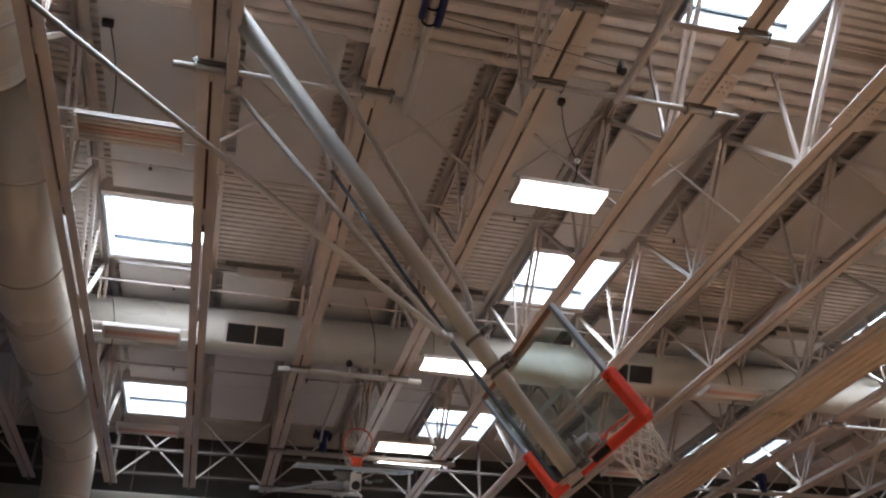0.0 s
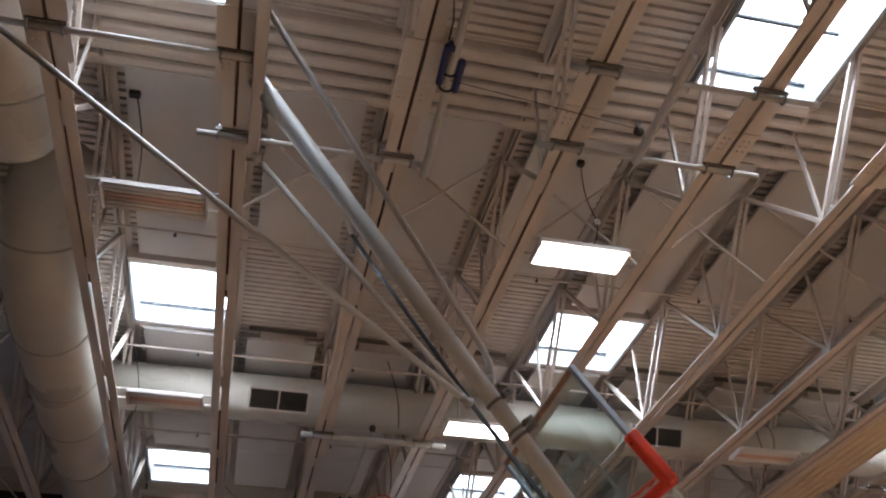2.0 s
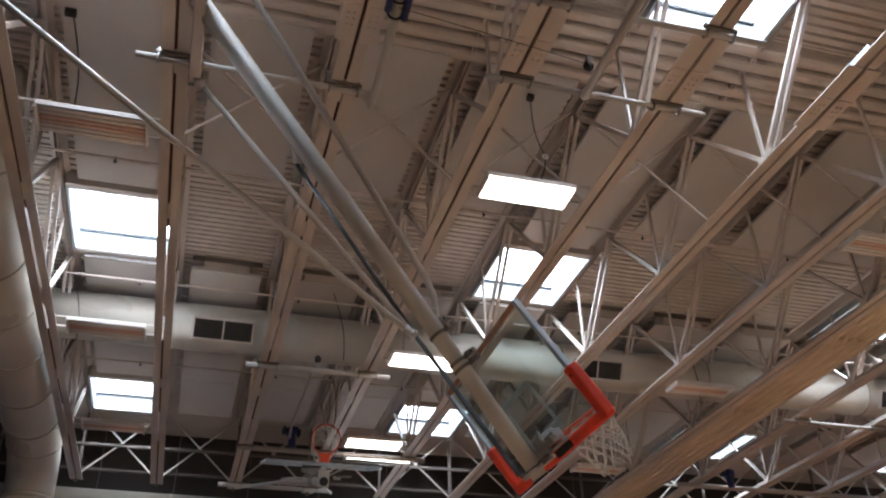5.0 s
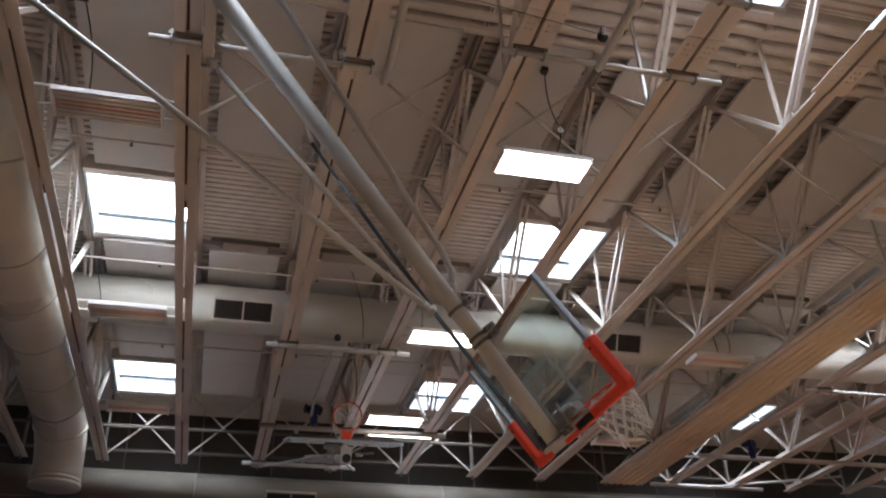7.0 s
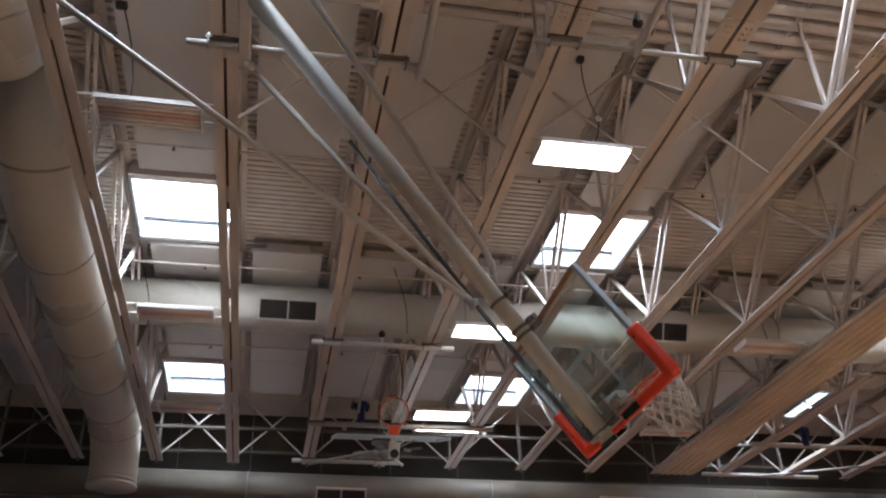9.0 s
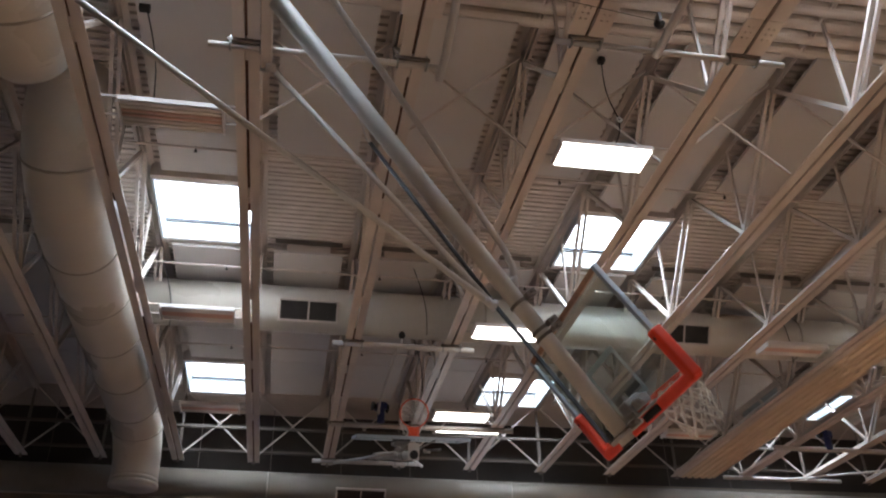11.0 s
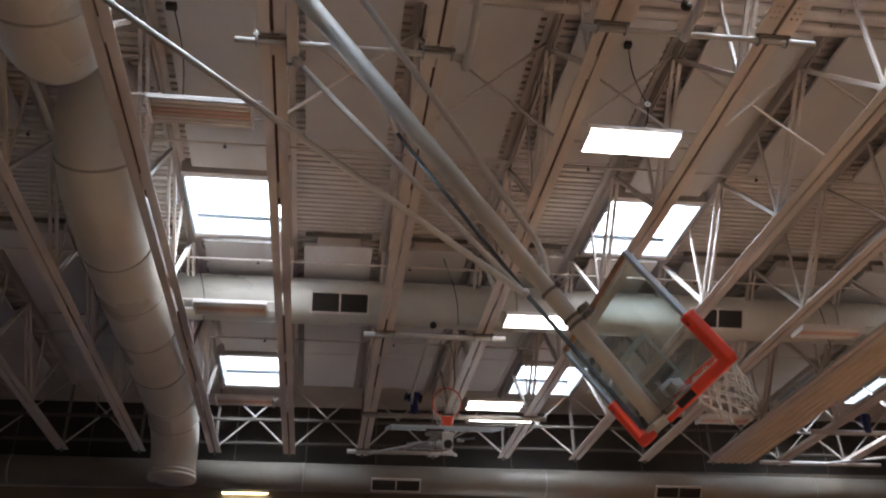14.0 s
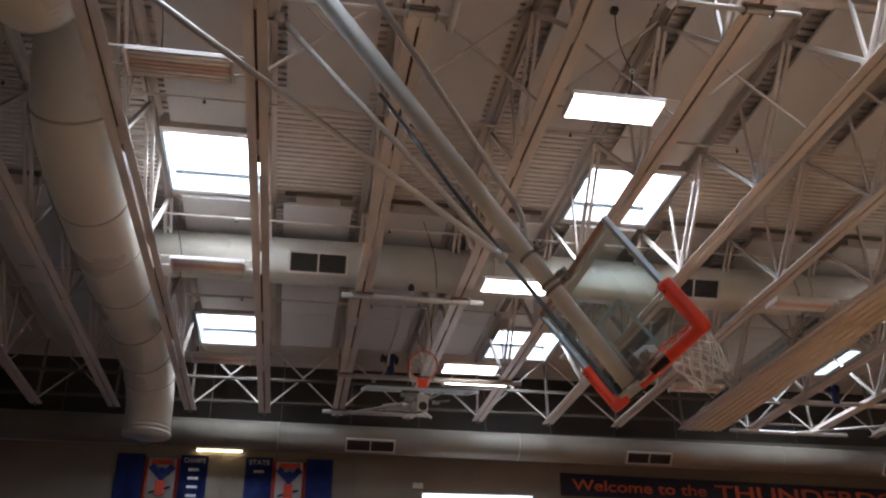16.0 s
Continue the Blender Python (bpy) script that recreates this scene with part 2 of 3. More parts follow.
# ---- skylights ----
def skylight(k, y0, y1):
    x0, x1 = sky_x(k)
    at = Vector(((x0 + x1) / 2, (y0 + y1) / 2, CURB_Z))
    sk = thing("skylight", at, "bright skylight in a white curb between roof trusses", "skylight", "roof skylights")
    hx, hy = (x1 - x0) / 2, (y1 - y0) / 2
    t = 0.04
    # Side walls use a greyer copy of the curb white, shading put into colour.
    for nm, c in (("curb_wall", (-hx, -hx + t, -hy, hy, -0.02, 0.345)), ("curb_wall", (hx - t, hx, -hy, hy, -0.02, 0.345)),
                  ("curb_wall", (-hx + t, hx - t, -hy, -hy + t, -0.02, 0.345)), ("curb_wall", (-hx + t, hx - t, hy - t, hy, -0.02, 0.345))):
        part(nm, box(B(), *c), CURB_SHADED if abs(c[0] - c[1]) < 0.1 else CURB, sk)
    part("curb_flange", box(B(), -hx + t, hx - t, hy - t - 0.035, hy - t - 0.003, -0.026, -0.02), CURB, sk)
    part("header", box(B(), -hx, hx, -hy - 0.09, -hy - 0.003, -0.02, 0.2, 0.008), STEEL, sk)
    part("header", box(B(), -hx, hx, hy + 0.003, hy + 0.09, -0.02, 0.2, 0.008), STEEL, sk)
    part("glazing_bar", box(B(), -hx + t, hx - t, hy - t - 0.04, hy - t - 0.003, 0.295, 0.34), BAR, sk)
    if k == 4 and y0 < 5:
        part("glazing_bar", box(B(), -hx + t + 0.023, hx - t - 0.025, 0.0, 0.05, 0.3, 0.34), BAR, sk)
    pane = part("pane", box(B(), -hx + t, hx - t, -hy + t, hy - t, 0.345, 0.353), CLEAR, sk)
    pane.visible_shadow = False
    lamp = bpy.data.lights.new("skylight_daylight", "AREA")
    lamp.shape, lamp.size, lamp.size_y = "RECTANGLE", 2 * hx - 0.02, 2 * hy - 0.02
    lamp.spread = radians(150)
    lamp.energy, lamp.color = SKY_POWER * (0.75 if y0 > 17 else 1.0) * hx / 0.72, (0.79, 0.925, 1.08)
    lo = new("skylight_daylight", lamp)
    lo.matrix_basis = Matrix.Translation(at + Vector((0, 0, 0.375)))
    return sk


for y0, y1 in SKY_ROWS:
    for k in bays(y0):
        skylight(k, y0, y1)

# ---- trusses ----
BOT_NODES = [-13.55 + 2.5 * i for i in range(14)]


def truss():
    t = thing("roof_truss", (truss_x(-4), 0, 0), "cream painted steel roof truss with paired angle chords", "truss", "roof trusses")
    for nm, z0, z1, zz, w in (("bottom_chord", CHORD_Z, 0.012, 0.12, 0.125), ("top_chord", DECK_Z - 0.012, -0.012, -0.17, 0.11)):
        for s in (-1, 1):
            bm = B()
            a, b = sorted((z0, z0 + z1))
            x = sorted((s * 0.016, s * w))
            box(bm, x[0], x[1], SOUTH + 0.1, END_Y, a, b)
            a, b = sorted((z0 + z1, z0 + zz))
            x = sorted((s * 0.016, s * 0.028))
            box(bm, x[0], x[1], SOUTH + 0.1, END_Y, a, b)
            part(nm, bm, STEEL, t)
    for y0, y1 in ((SOUTH + 0.2, 9.3), (12.4, 15.2), (16.6, END_Y - 0.1)):
        part("gap_packing", box(B(), -0.0155, 0.0155, y0, y1, CHORD_Z + 0.035, CHORD_Z + 0.05), RUST, t, "rust red packing between the angles")
    lo, hi = CHORD_Z + 0.06, NODE_Z - 0.02
    for i, y in enumerate(BOT_NODES):
        if y > END_Y:
            continue
        for yy in (y - 1.25, y + 1.25):
            if SOUTH < yy < END_Y and y < 18 and not (yy > y and 3 < y < 5):
                bm = B()
                if yy < y:
                    bar(bm, (-0.043, y, lo), (-0.043, yy, hi), 0.044, 0.04)
                    bar(bm, (0.043, y, lo), (0.043, yy, hi), 0.044, 0.04)
                else:
                    bar(bm, (0, y, lo), (0, yy, hi), 0.06, 0.05)
                part("web_diagonal", bm, STEEL, t)
        if y > 18.0:
            continue
        part("web_post", bar(B(), (0, y + 0.05, lo), (0, y + 0.05, hi), 0.042, 0.03), STEEL, t)
        part("gusset", box(B(), -0.012, 0.012, y - 0.16, y + 0.16, CHORD_Z + 0.02, CHORD_Z + 0.2), STEEL, t)
    part("end_post", bar(B(), (0, END_Y - 0.06, CHORD_Z - 0.06), (0, END_Y - 0.06, DECK_Z), 0.05, 0.05), OLDSTEEL, t)
    return t


first = truss()
for k in range(-3, 16):
    copy_thing(first, Matrix.Translation((truss_x(k), 0, 0)))


def plates(k, y0, y1, w=0.19):
    p = thing("splice_plate", (truss_x(k), (y0 + y1) / 2, CHORD_Z), "bolted cream splice plates under a truss chord", "steel plate", "splice plates")
    h = (y1 - y0) / 2
    for s in (-1, 1):
        x = sorted((s * 0.018, s * w))
        for a, b in ((-h, -0.003), (0.003, h)):
            part("plate", box(B(), x[0], x[1], a, b, -0.018, -0.003, 0.003), STEEL, p)
        for u in (0.075, 0.13):
            for v in (0.1, 0.17, 0.24):
                part("bolt", sweep(B(), [(s * u, v, -0.032), (s * u, v, -0.016)], 0.011, 6), STEEL, p)
    return p


plate = plates(1, 4.85, 5.75)
for k in (0, 2, 3, 4, 5):
    copy_thing(plate, Matrix.Translation((truss_x(k), 5.3, CHORD_Z)))


# cross bridging between neighbouring trusses
def bridging(k, y):
    b = thing("cross_bridging", (truss_x(k), y, 0), "crossed cream steel angles between two trusses", "bracing", "truss bridging")
    s = TRUSS_STEP - 0.06
    top = DECK_Z - 0.12
    part("brace", bar(B(), (0.06, 0, CHORD_Z + 0.1), (s, 0, top), 0.027, 0.027), STEEL, b)
    part("brace", bar(B(), (0.06, 0.03, top), (s, 0.03, CHORD_Z + 0.1), 0.027, 0.027), STEEL, b)
    return b


br = bridging(-4, 7.65)
for y in (7.65, 19.0):
    for k in range(-4, 13):
        if (k, y) not in ((-4, 7.65), (-1, 19.0), (-1, 7.65), (0, 7.65)):
            copy_thing(br, Matrix.Translation((truss_x(k), y, 0)) @ Matrix.Diagonal(((truss_x(k + 1) - truss_x(k)) / TRUSS_STEP, 1, 1, 1)))

# horizontal struts across the trusses near the end wall
for y, z in ((18.9, 8.25), (19.6, 7.95)):
    st = part("end_strut", box(B(), WEST + 0.05, EAST - 0.05, y - 0.03, y + 0.03, z, z + 0.06, 0.006), STRUT)
    tagged(st, "long brown steel strut near the end wall", "strut", "end struts")

# ---- ceiling panels and the ribbed band ----
def panel(k, y0, y1, z0=8.985):
    x0, x1 = truss_x(k) + 0.24, truss_x(k + 1) - 0.24
    hx, hy = (x1 - x0) / 2, (y1 - y0) / 2
    p = thing("acoustic_panel", ((x0 + x1) / 2, (y0 + y1) / 2, z0), "flat grey acoustic panel hung under the roof deck", "ceiling panel", "acoustic panels")
    part("board", box(B(), -hx, hx, -hy, hy, 0, 0.05, 0.006), PANEL, p)
    # An added filler keeps light from leaking over the board.
    part("backing", box(B(), -hx + 0.2, hx - 0.2, -hy + 0.03, hy - 0.03, 0.05, DECK_Z - 0.002 - z0), DECK, p, "cream filler added above the board to block light")
    # A dark strip imitates the shadow gap between these panels and the deck.
    if z0 < 8.95:
        part("edge_strip", box(B(), -hx + 0.01, hx - 0.01, -hy - 0.012, -hy - 0.002, DECK_Z - 0.13 - z0, DECK_Z - 0.05 - z0), OLDSTEEL, p, "dark strip standing for the shade above the board")
    return p


for k in range(-4, 14):
    if k != -1:
        panel(k, 7.03, 10.5 if k in bays(10.72) else 9.85)
    panel(k, 12.38, 15.2, 8.9)
    panel(k, 15.45, 16.85)
    if k not in bays(17.1):
        panel(k, 16.86, 18.6)

band = thing("ribbed_band", (0, 6.58, 9.02), "band of long rounded cream ribs across the ceiling", "ceiling band")
prof = [(-0.087, 0.26), (-0.087, 0.05), (-0.074, 0.015), (-0.04, -0.008), (0.0, -0.014), (0.04, -0.008), (0.074, 0.015), (0.087, 0.05), (0.087, 0.26)]
for i in range(5):
    bm = B()
    y = -0.446 + i * 0.2247
    a = [bm.verts.new((WEST + 0.1, y + u, v)) for u, v in prof]
    b = [bm.verts.new((EAST - 0.1, y + u, v)) for u, v in prof]
    for j in range(len(prof) - 1):
        bm.faces.new((a[j], a[j + 1], b[j + 1], b[j]))
    bm.faces.new((a[-1], a[0], b[0], b[-1]))
    bm.faces.new(a)
    bm.faces.new(b[::-1])
    part("rib", bm, DECK, band)

# sprinkler pipes with their heads
for y in (9.57, 12.625, 15.64):
    sp = thing("sprinkler_pipe", (0, y, 8.72), "thin cream sprinkler pipe with small heads", "pipe", "sprinkler pipes")
    part("pipe", sweep(B(), [(WEST + 0.1, 0, 0), (EAST - 0.1, 0, 0)], 0.017, 8), STEEL, sp)
    for i in range(9):
        x = -6.3 + i * 2.45 + (0.3 if y > 10 else 0)
        bm = sweep(B(), [(x, 0, 0.02), (x, 0, -0.05)], 0.012, 6)
        sweep(bm, [(x, 0, -0.05), (x, 0, -0.058)], 0.025, 8)
        part("sprinkler_head", bm, VENT, sp, "small dark sprinkler head")

# ---- ducts ----
def duct_run(name, pts, r, seams, label, seg=40, paint=DUCT):
    d = thing(name, pts[0], label, "air duct")
    o = Vector(pts[0])
    part("duct_body", sweep(B(), [Vector(p) - o for p in pts], r, seg), paint, d, smooth=True)
    rr = max(r) if isinstance(r, list) else r
    for p, q in seams:
        p, q = Vector(p) - o, Vector(q) - o
        n = (q - p).normalized()
        bm = sweep(B(), [p - n * 0.018, p - n * 0.012, p + n * 0.012, p + n * 0.018], [rr + 0.001, rr + 0.012, rr + 0.012, rr + 0.001], seg)
        part("seam", bm, SEAM, d, smooth=True)
    return d


def grille(parent, x, w, ang, y, z, r, h=0.30):
    """A dark grille with a frame on a duct that runs along x; ang: down from the side that faces -y."""
    o = parent.matrix_basis.translation
    m = Matrix.Translation(Vector((x, y, z)) - o) @ Matrix.Rotation(radians(ang), 4, "X") @ Matrix.Translation((0, -r, 0))
    t = 0.03
    g = part("grille", box(B(), -w / 2, w / 2, -0.012, 0.1, -h / 2, h / 2), VENT, parent, "dark double air grille")
    g.matrix_basis = m
    bm = B()
    box(bm, -w / 2 - t, w / 2 + t, -0.035, 0.09, h / 2, h / 2 + t)
    box(bm, -w / 2 - t, w / 2 + t, -0.035, 0.09, -h / 2 - t, -h / 2)
    box(bm, -w / 2 - t, -w / 2, -0.035, 0.09, -h / 2, h / 2)
    box(bm, w / 2, w / 2 + t, -0.035, 0.09, -h / 2, h / 2)
    box(bm, -0.012, 0.012, -0.034, 0.09, -h / 2, h / 2)
    part("grille_frame", bm, STEEL, g)
    for i in range(9):
        zz = -h / 2 + (i + 0.5) * h / 9
        part("louvre", bar(B(), (-w / 2, -0.02, zz), (w / 2, -0.02, zz), 0.006, 0.012), VENT, g)


D1Y, D1Z, D1R = 13.4, 8.42, 0.385
d1 = duct_run("cross_duct", [(-2.6, D1Y, D1Z), (EAST, D1Y, D1Z)], D1R, [((x, D1Y, D1Z), (x + 1, D1Y, D1Z)) for x in (3.2, 6.1, 9.0, 12.5)],
               "long cream round air duct crossing the roof trusses")
for x in (0.24, 6.75, 13.2):
    grille(d1, x, 0.9, 28, D1Y, D1Z, D1R)

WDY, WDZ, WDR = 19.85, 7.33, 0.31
# The wall duct's darker colour stands in for the dimness at the end wall.
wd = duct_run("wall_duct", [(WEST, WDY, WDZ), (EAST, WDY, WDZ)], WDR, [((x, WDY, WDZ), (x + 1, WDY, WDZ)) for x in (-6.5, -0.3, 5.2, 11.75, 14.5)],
               "long round air duct along the end wall, coloured darker for shade", paint=DUCT_SHADED)
for x in (1.83, 8.4, 15.0):
    grille(wd, x - 0.07, 1.05, 38, WDY, WDZ, WDR, 0.24)
wd.matrix_basis = wd.matrix_basis @ Matrix.Translation((0, 0, 0.07)) @ Matrix.Rotation(radians(0.6), 4, "Y")
for i in range(14):
    x = -8.5 + i * TRUSS_STEP * 1.0 + 0.36
    hgr = part("duct_hanger", sweep(B(), [(x, WDY, WDZ + WDR - 0.12), (x, WDY, 9.1)], 0.008, 6), OLDSTEEL)
    tagged(hgr, "thin steel rod that hangs the wall duct", "hanger", "duct hangers")

LDX, LDR = -2.89, 0.495
# it drops from the roof, turns along the trusses and turns down again at the end wall
axis = [(8.98, 9.19), (9.0, 8.85), (9.1, 8.55), (9.33, 8.27), (9.75, 8.06), (10.3, 7.97), (10.9, 7.95), (13.0, 7.95), (15.0, 7.96), (16.6, 7.96),
        (17.2, 7.92), (17.65, 7.8), (17.98, 7.58), (18.18, 7.32), (18.26, 7.05), (18.28, 6.85)]
pts = [(LDX, y, z) for y, z in axis]
ld = duct_run("main_duct", pts, [LDR] * 10 + [0.49, 0.48, 0.47, 0.46, 0.455, 0.455],
               [(pts[3], pts[4]), (pts[6], pts[7]), (pts[11], pts[12])] + [((LDX, y, 7.955), (LDX, y + 1, 7.955)) for y in (12.25, 13.6, 15.15, 16.6)],
               "thick cream round air duct along the trusses")
for z, r in ((6.87, 0.468), (6.78, 0.48)):
    ring = sweep(B(), [(0, 18.28 - 8.98, z - 9.19 - 0.03), (0, 18.28 - 8.98, z - 9.19 + 0.03)], r, 40)
    part("collar", ring, DUCT, ld, smooth=True)
SX = -2.88
pts = [(SX, -6.0, 8.2), (SX, 6.87, 8.2), (SX, 7.1, 8.2), (SX, 7.28, 8.2), (SX, 7.4, 8.21), (SX, 7.48, 8.23), (SX, 7.51, 8.24)]
nd = duct_run("supply_duct", pts, [0.56, 0.56, 0.55, 0.51, 0.45, 0.33, 0.2], [], "thick cream round air duct with a domed end")
for y in (2.6, 4.6, 6.5):
    bm = sweep(B(), [(0, y + 6.0 + s, 0) for s in (-0.018, -0.012, 0.012, 0.018)], [0.561, 0.572, 0.572, 0.561], 40)
    part("seam", bm, SEAM, nd, smooth=True)

# ---- light fixtures ----
def fixture(lit):
    f = thing("light_fixture", (0, 0, 0), "lit white rectangular gym light between two trusses" if lit else "unlit fluorescent gym light between two trusses",
              "light", "gym lights")
    bm = B()
    box(bm, -0.54, 0.54, -0.215, 0.215, 0.05, 0.085, 0.008)
    for s in (-1, 1):
        box(bm, -0.54, 0.54, s * 0.209 - 0.006, s * 0.209 + 0.006, 0.028, 0.05)
        box(bm, s * 0.53 - 0.012, s * 0.53 + 0.012, -0.2, 0.2, 0.0, 0.05)
    part("housing", bm, TRAY, f)
    if lit:
        part("diffuser", box(B(), -0.515, 0.515, -0.195, 0.195, 0.0, 0.02, 0.006), TUBE_ON, f, "glowing white diffuser")
    else:
        # The two middle tubes carry a red reflection painted as pink colour.
        for i in range(6):
            y = -0.165 + i * 0.066
            part("tube", sweep(B(), [(-0.51, y, 0.03), (0.51, y, 0.03)], 0.018, 10), TUBE_REFLECTION if i in (2, 3) else TUBE_OFF, f, smooth=True)
            part("reflector", bar(B(), (-0.51, y + 0.036, 0.044), (0.51, y + 0.036, 0.044), 0.05, 0.006), TRAY, f)
    for y in (-0.18, 0.12):
        part("support_bar", sweep(B(), [(-0.72, y, 0.085), (0.72, y, 0.085)], 0.014, 8), PIPE, f)
    return f


dark, bright = fixture(False), fixture(True)
dark.matrix_basis = Matrix.Translation((-1.4, 7.62, CHORD_Z + 0.02))
bright.matrix_basis = Matrix.Translation((3.33, 7.62, CHORD_Z + 0.02))
for k, y, lit in ((0, 12.27, 0), (0, 16.15, 0), (6, 7.62, 0), (6, 12.27, 0), (6, 16.5, 0), (3, 12.27, 1), (3, 16.0, 1), (9, 7.62, 1), (9, 12.27, 0),
                  (3, 2.2, 1), (0, 2.2, 0), (6, 2.2, 0), (-3, 7.62, 0), (-3, 12.27, 0)):
    copy_thing(bright if lit else dark, Matrix.Translation(((truss_x(k) + truss_x(k + 1)) / 2, y, CHORD_Z + 0.02)))

# ---- basketball goal, folded up ----
def clamp(parent, x, y, z):
    """Rusty bars and bolts that hold a pipe under a truss chord."""
    bm = B()
    for s in (-1, 1):
        bar(bm, (x - 0.17, y + s * 0.045, z), (x + 0.17, y + s * 0.045, z), 0.03, 0.035)
    k = part("clamp", bm, OLDSTEEL, parent, "brown rusty pipe clamp")
    for s in (-0.14, 0.14):
        bm = B()
        sweep(bm, [(x + s, y - 0.045, z - 0.05), (x + s, y - 0.045, z + 0.05)], 0.011, 6)
        sweep(bm, [(x + s, y + 0.045, z - 0.05), (x + s, y + 0.045, z + 0.05)], 0.011, 6)
        sweep(bm, arc((x + s, y, z - 0.035), (0, 1, 0), (0, 0, -1), 0.045, 0, math.pi, 8), 0.011, 6)
        part("u_bolt", bm, ZINC, k, "steel u-bolt")
    return k


BW, BH = 0.915, 1.07     # half width and height of the glass board
TOP, FACE = -3.50, 0.20  # board's top along the mast, and its distance before the pivot


def goal(m, gravity, padded=True, mast_top=(0.0, 0.0, 0.3)):
    g = thing("basketball_goal", label="folded ceiling-hung basketball goal with glass board and orange padding", category="basketball goal", group="ceiling goals", m=m)
    mu = -0.075
    mast = part("mast", sweep(B(), [mast_top, (mu, 0, TOP - 1.12)], [0.086, 0.066], 32), MAST, g, smooth=True)
    for z, r in ((TOP + 0.24, 0.082), (TOP - 0.03, 0.08), (TOP - 0.09, 0.08), (TOP - 1.04, 0.078)):
        f = (z - TOP + 1.12) / (mast_top[2] - TOP + 1.12)
        mx, my = mu + (mast_top[0] - mu) * f, mast_top[1] * f
        bm = sweep(B(), [(mx, my, z - 0.014), (mx, my, z + 0.014)], r, 28)
        box(bm, mx + 0.05, mx + 0.14, my - 0.12, my - 0.06, z - 0.025, z + 0.025, 0.004)
        sweep(bm, [(mx + 0.09, my - 0.16, z), (mx + 0.09, my - 0.02, z)], 0.012, 8)
        part("collar", bm, OLDSTEEL, mast, "dark bolted band")
    part("mast_cap", sweep(B(), [(mu, 0, TOP - 1.12), (mu, 0, TOP - 1.135)], 0.069, 24), BLACK, mast)
    # board
    bot = TOP - BH
    board = part("glass", box(B(), FACE - 0.006, FACE + 0.006, -BW + 0.02, BW - 0.02, bot + 0.02, TOP - 0.02), GLASS, g, "clear tempered glass board")
    board.visible_shadow = False
    for nm, c in (("frame_side", (FACE - 0.03, FACE + 0.012, -BW, -BW + 0.045, bot, TOP)), ("frame_side", (FACE - 0.03, FACE + 0.012, BW - 0.045, BW, bot, TOP)),
                  ("frame_top", (FACE - 0.03, FACE + 0.012, -BW + 0.045, BW - 0.045, TOP - 0.045, TOP)), ("frame_bottom", (FACE - 0.03, FACE + 0.012, -BW + 0.045, BW - 0.045, bot, bot + 0.05))):
        if nm == "frame_top" and padded:
            part(nm, box(B(), *c, 0.004), BROWN, board, "brown inner frame")
        else:
            part(nm, box(B(), *c, 0.004), ALU, board, "grey aluminium frame")
    # white target square and border lines
    zc = bot + 0.15
    for c in ((-0.305, 0.305, zc, zc + 0.05), (-0.305, 0.305, zc + 0.405, zc + 0.455), (-0.305, -0.255, zc + 0.05, zc + 0.405), (0.255, 0.305, zc + 0.05, zc + 0.405)):
        part("target_line", box(B(), FACE + 0.0065, FACE + 0.008, *c), WHITE, board, "white target line")
    # padding round the lower edge
    if padded:
        bm = B()
        box(bm, FACE - 0.055, FACE + 0.045, -BW - 0.02, BW + 0.02, bot - 0.045, bot + 0.05, 0.022)
        part("bottom_pad", bm, PAD, board, "orange red vinyl pad")
        for s in (-1, 1):
            a, b = sorted((s * (BW + 0.035), s * (BW - 0.065)))
            part("side_pad", box(B(), FACE - 0.053, FACE + 0.047, a, b, bot - 0.02, bot + 0.43, 0.022), PAD, board, "orange red vinyl pad")
            part("pad_bolt", sweep(B(), [(FACE - 0.055, s * (BW - 0.01), bot + 0.36), (FACE - 0.03, s * (BW - 0.01), bot + 0.36)], 0.014, 8), BLACK, board)
    # frame behind the glass
    for y in (-0.5, 0.5):
        part("stay", sweep(B(), [(mu + 0.06, 0, TOP - 1.02), (FACE - 0.04, y * 0.7, bot + 0.05)], 0.014, 8), ZINC, g, smooth=True)
    bm = box(B(), mu - 0.09, FACE - 0.09, -0.09, 0.09, bot - 0.005, bot + 0.03, 0.01)
    part("end_clamp", bm, PIPE, g, "grey clamp block at the mast's foot")
    bm = box(B(), mu + 0.09, FACE - 0.03, -0.2, -0.05, bot + 0.1, bot + 0.2, 0.01)
    box(bm, mu + 0.12, FACE - 0.035, -0.3, -0.2, bot + 0.08, bot + 0.16, 0.01)
    sweep(bm, [(mu + 0.16, -0.34, bot + 0.14), (mu + 0.16, -0.02, bot + 0.14)], 0.03, 12)
    sweep(bm, [(mu + 0.13, -0.16, bot + 0.04), (mu + 0.13, -0.16, bot + 0.24)], 0.018, 10)
    part("bracket", bm, ZINC, g, "steel goal bracket")
    part("bumper", box(B(), FACE - 0.075, FACE - 0.046, -0.34, -0.06, bot - 0.03, bot + 0.03, 0.008), BLACK, g, "black rubber bumper")
    # rim and net
    rz, rr = bot + 0.11, 0.2285
    rc = FACE + 0.15 + rr
    rim = part("rim", sweep(B(), arc((rc, 0, rz), (1, 0, 0), (0, 1, 0), rr, 0, 2 * math.pi, 40), 0.011, 10, False), RIM, g, "orange steel rim", True)
    bm = box(B(), FACE + 0.012, FACE + 0.03, -0.09, 0.09, rz - 0.1, rz + 0.05, 0.004)
    box(bm, FACE + 0.03, FACE + 0.16, -0.08, 0.08, rz - 0.02, rz, 0.004)
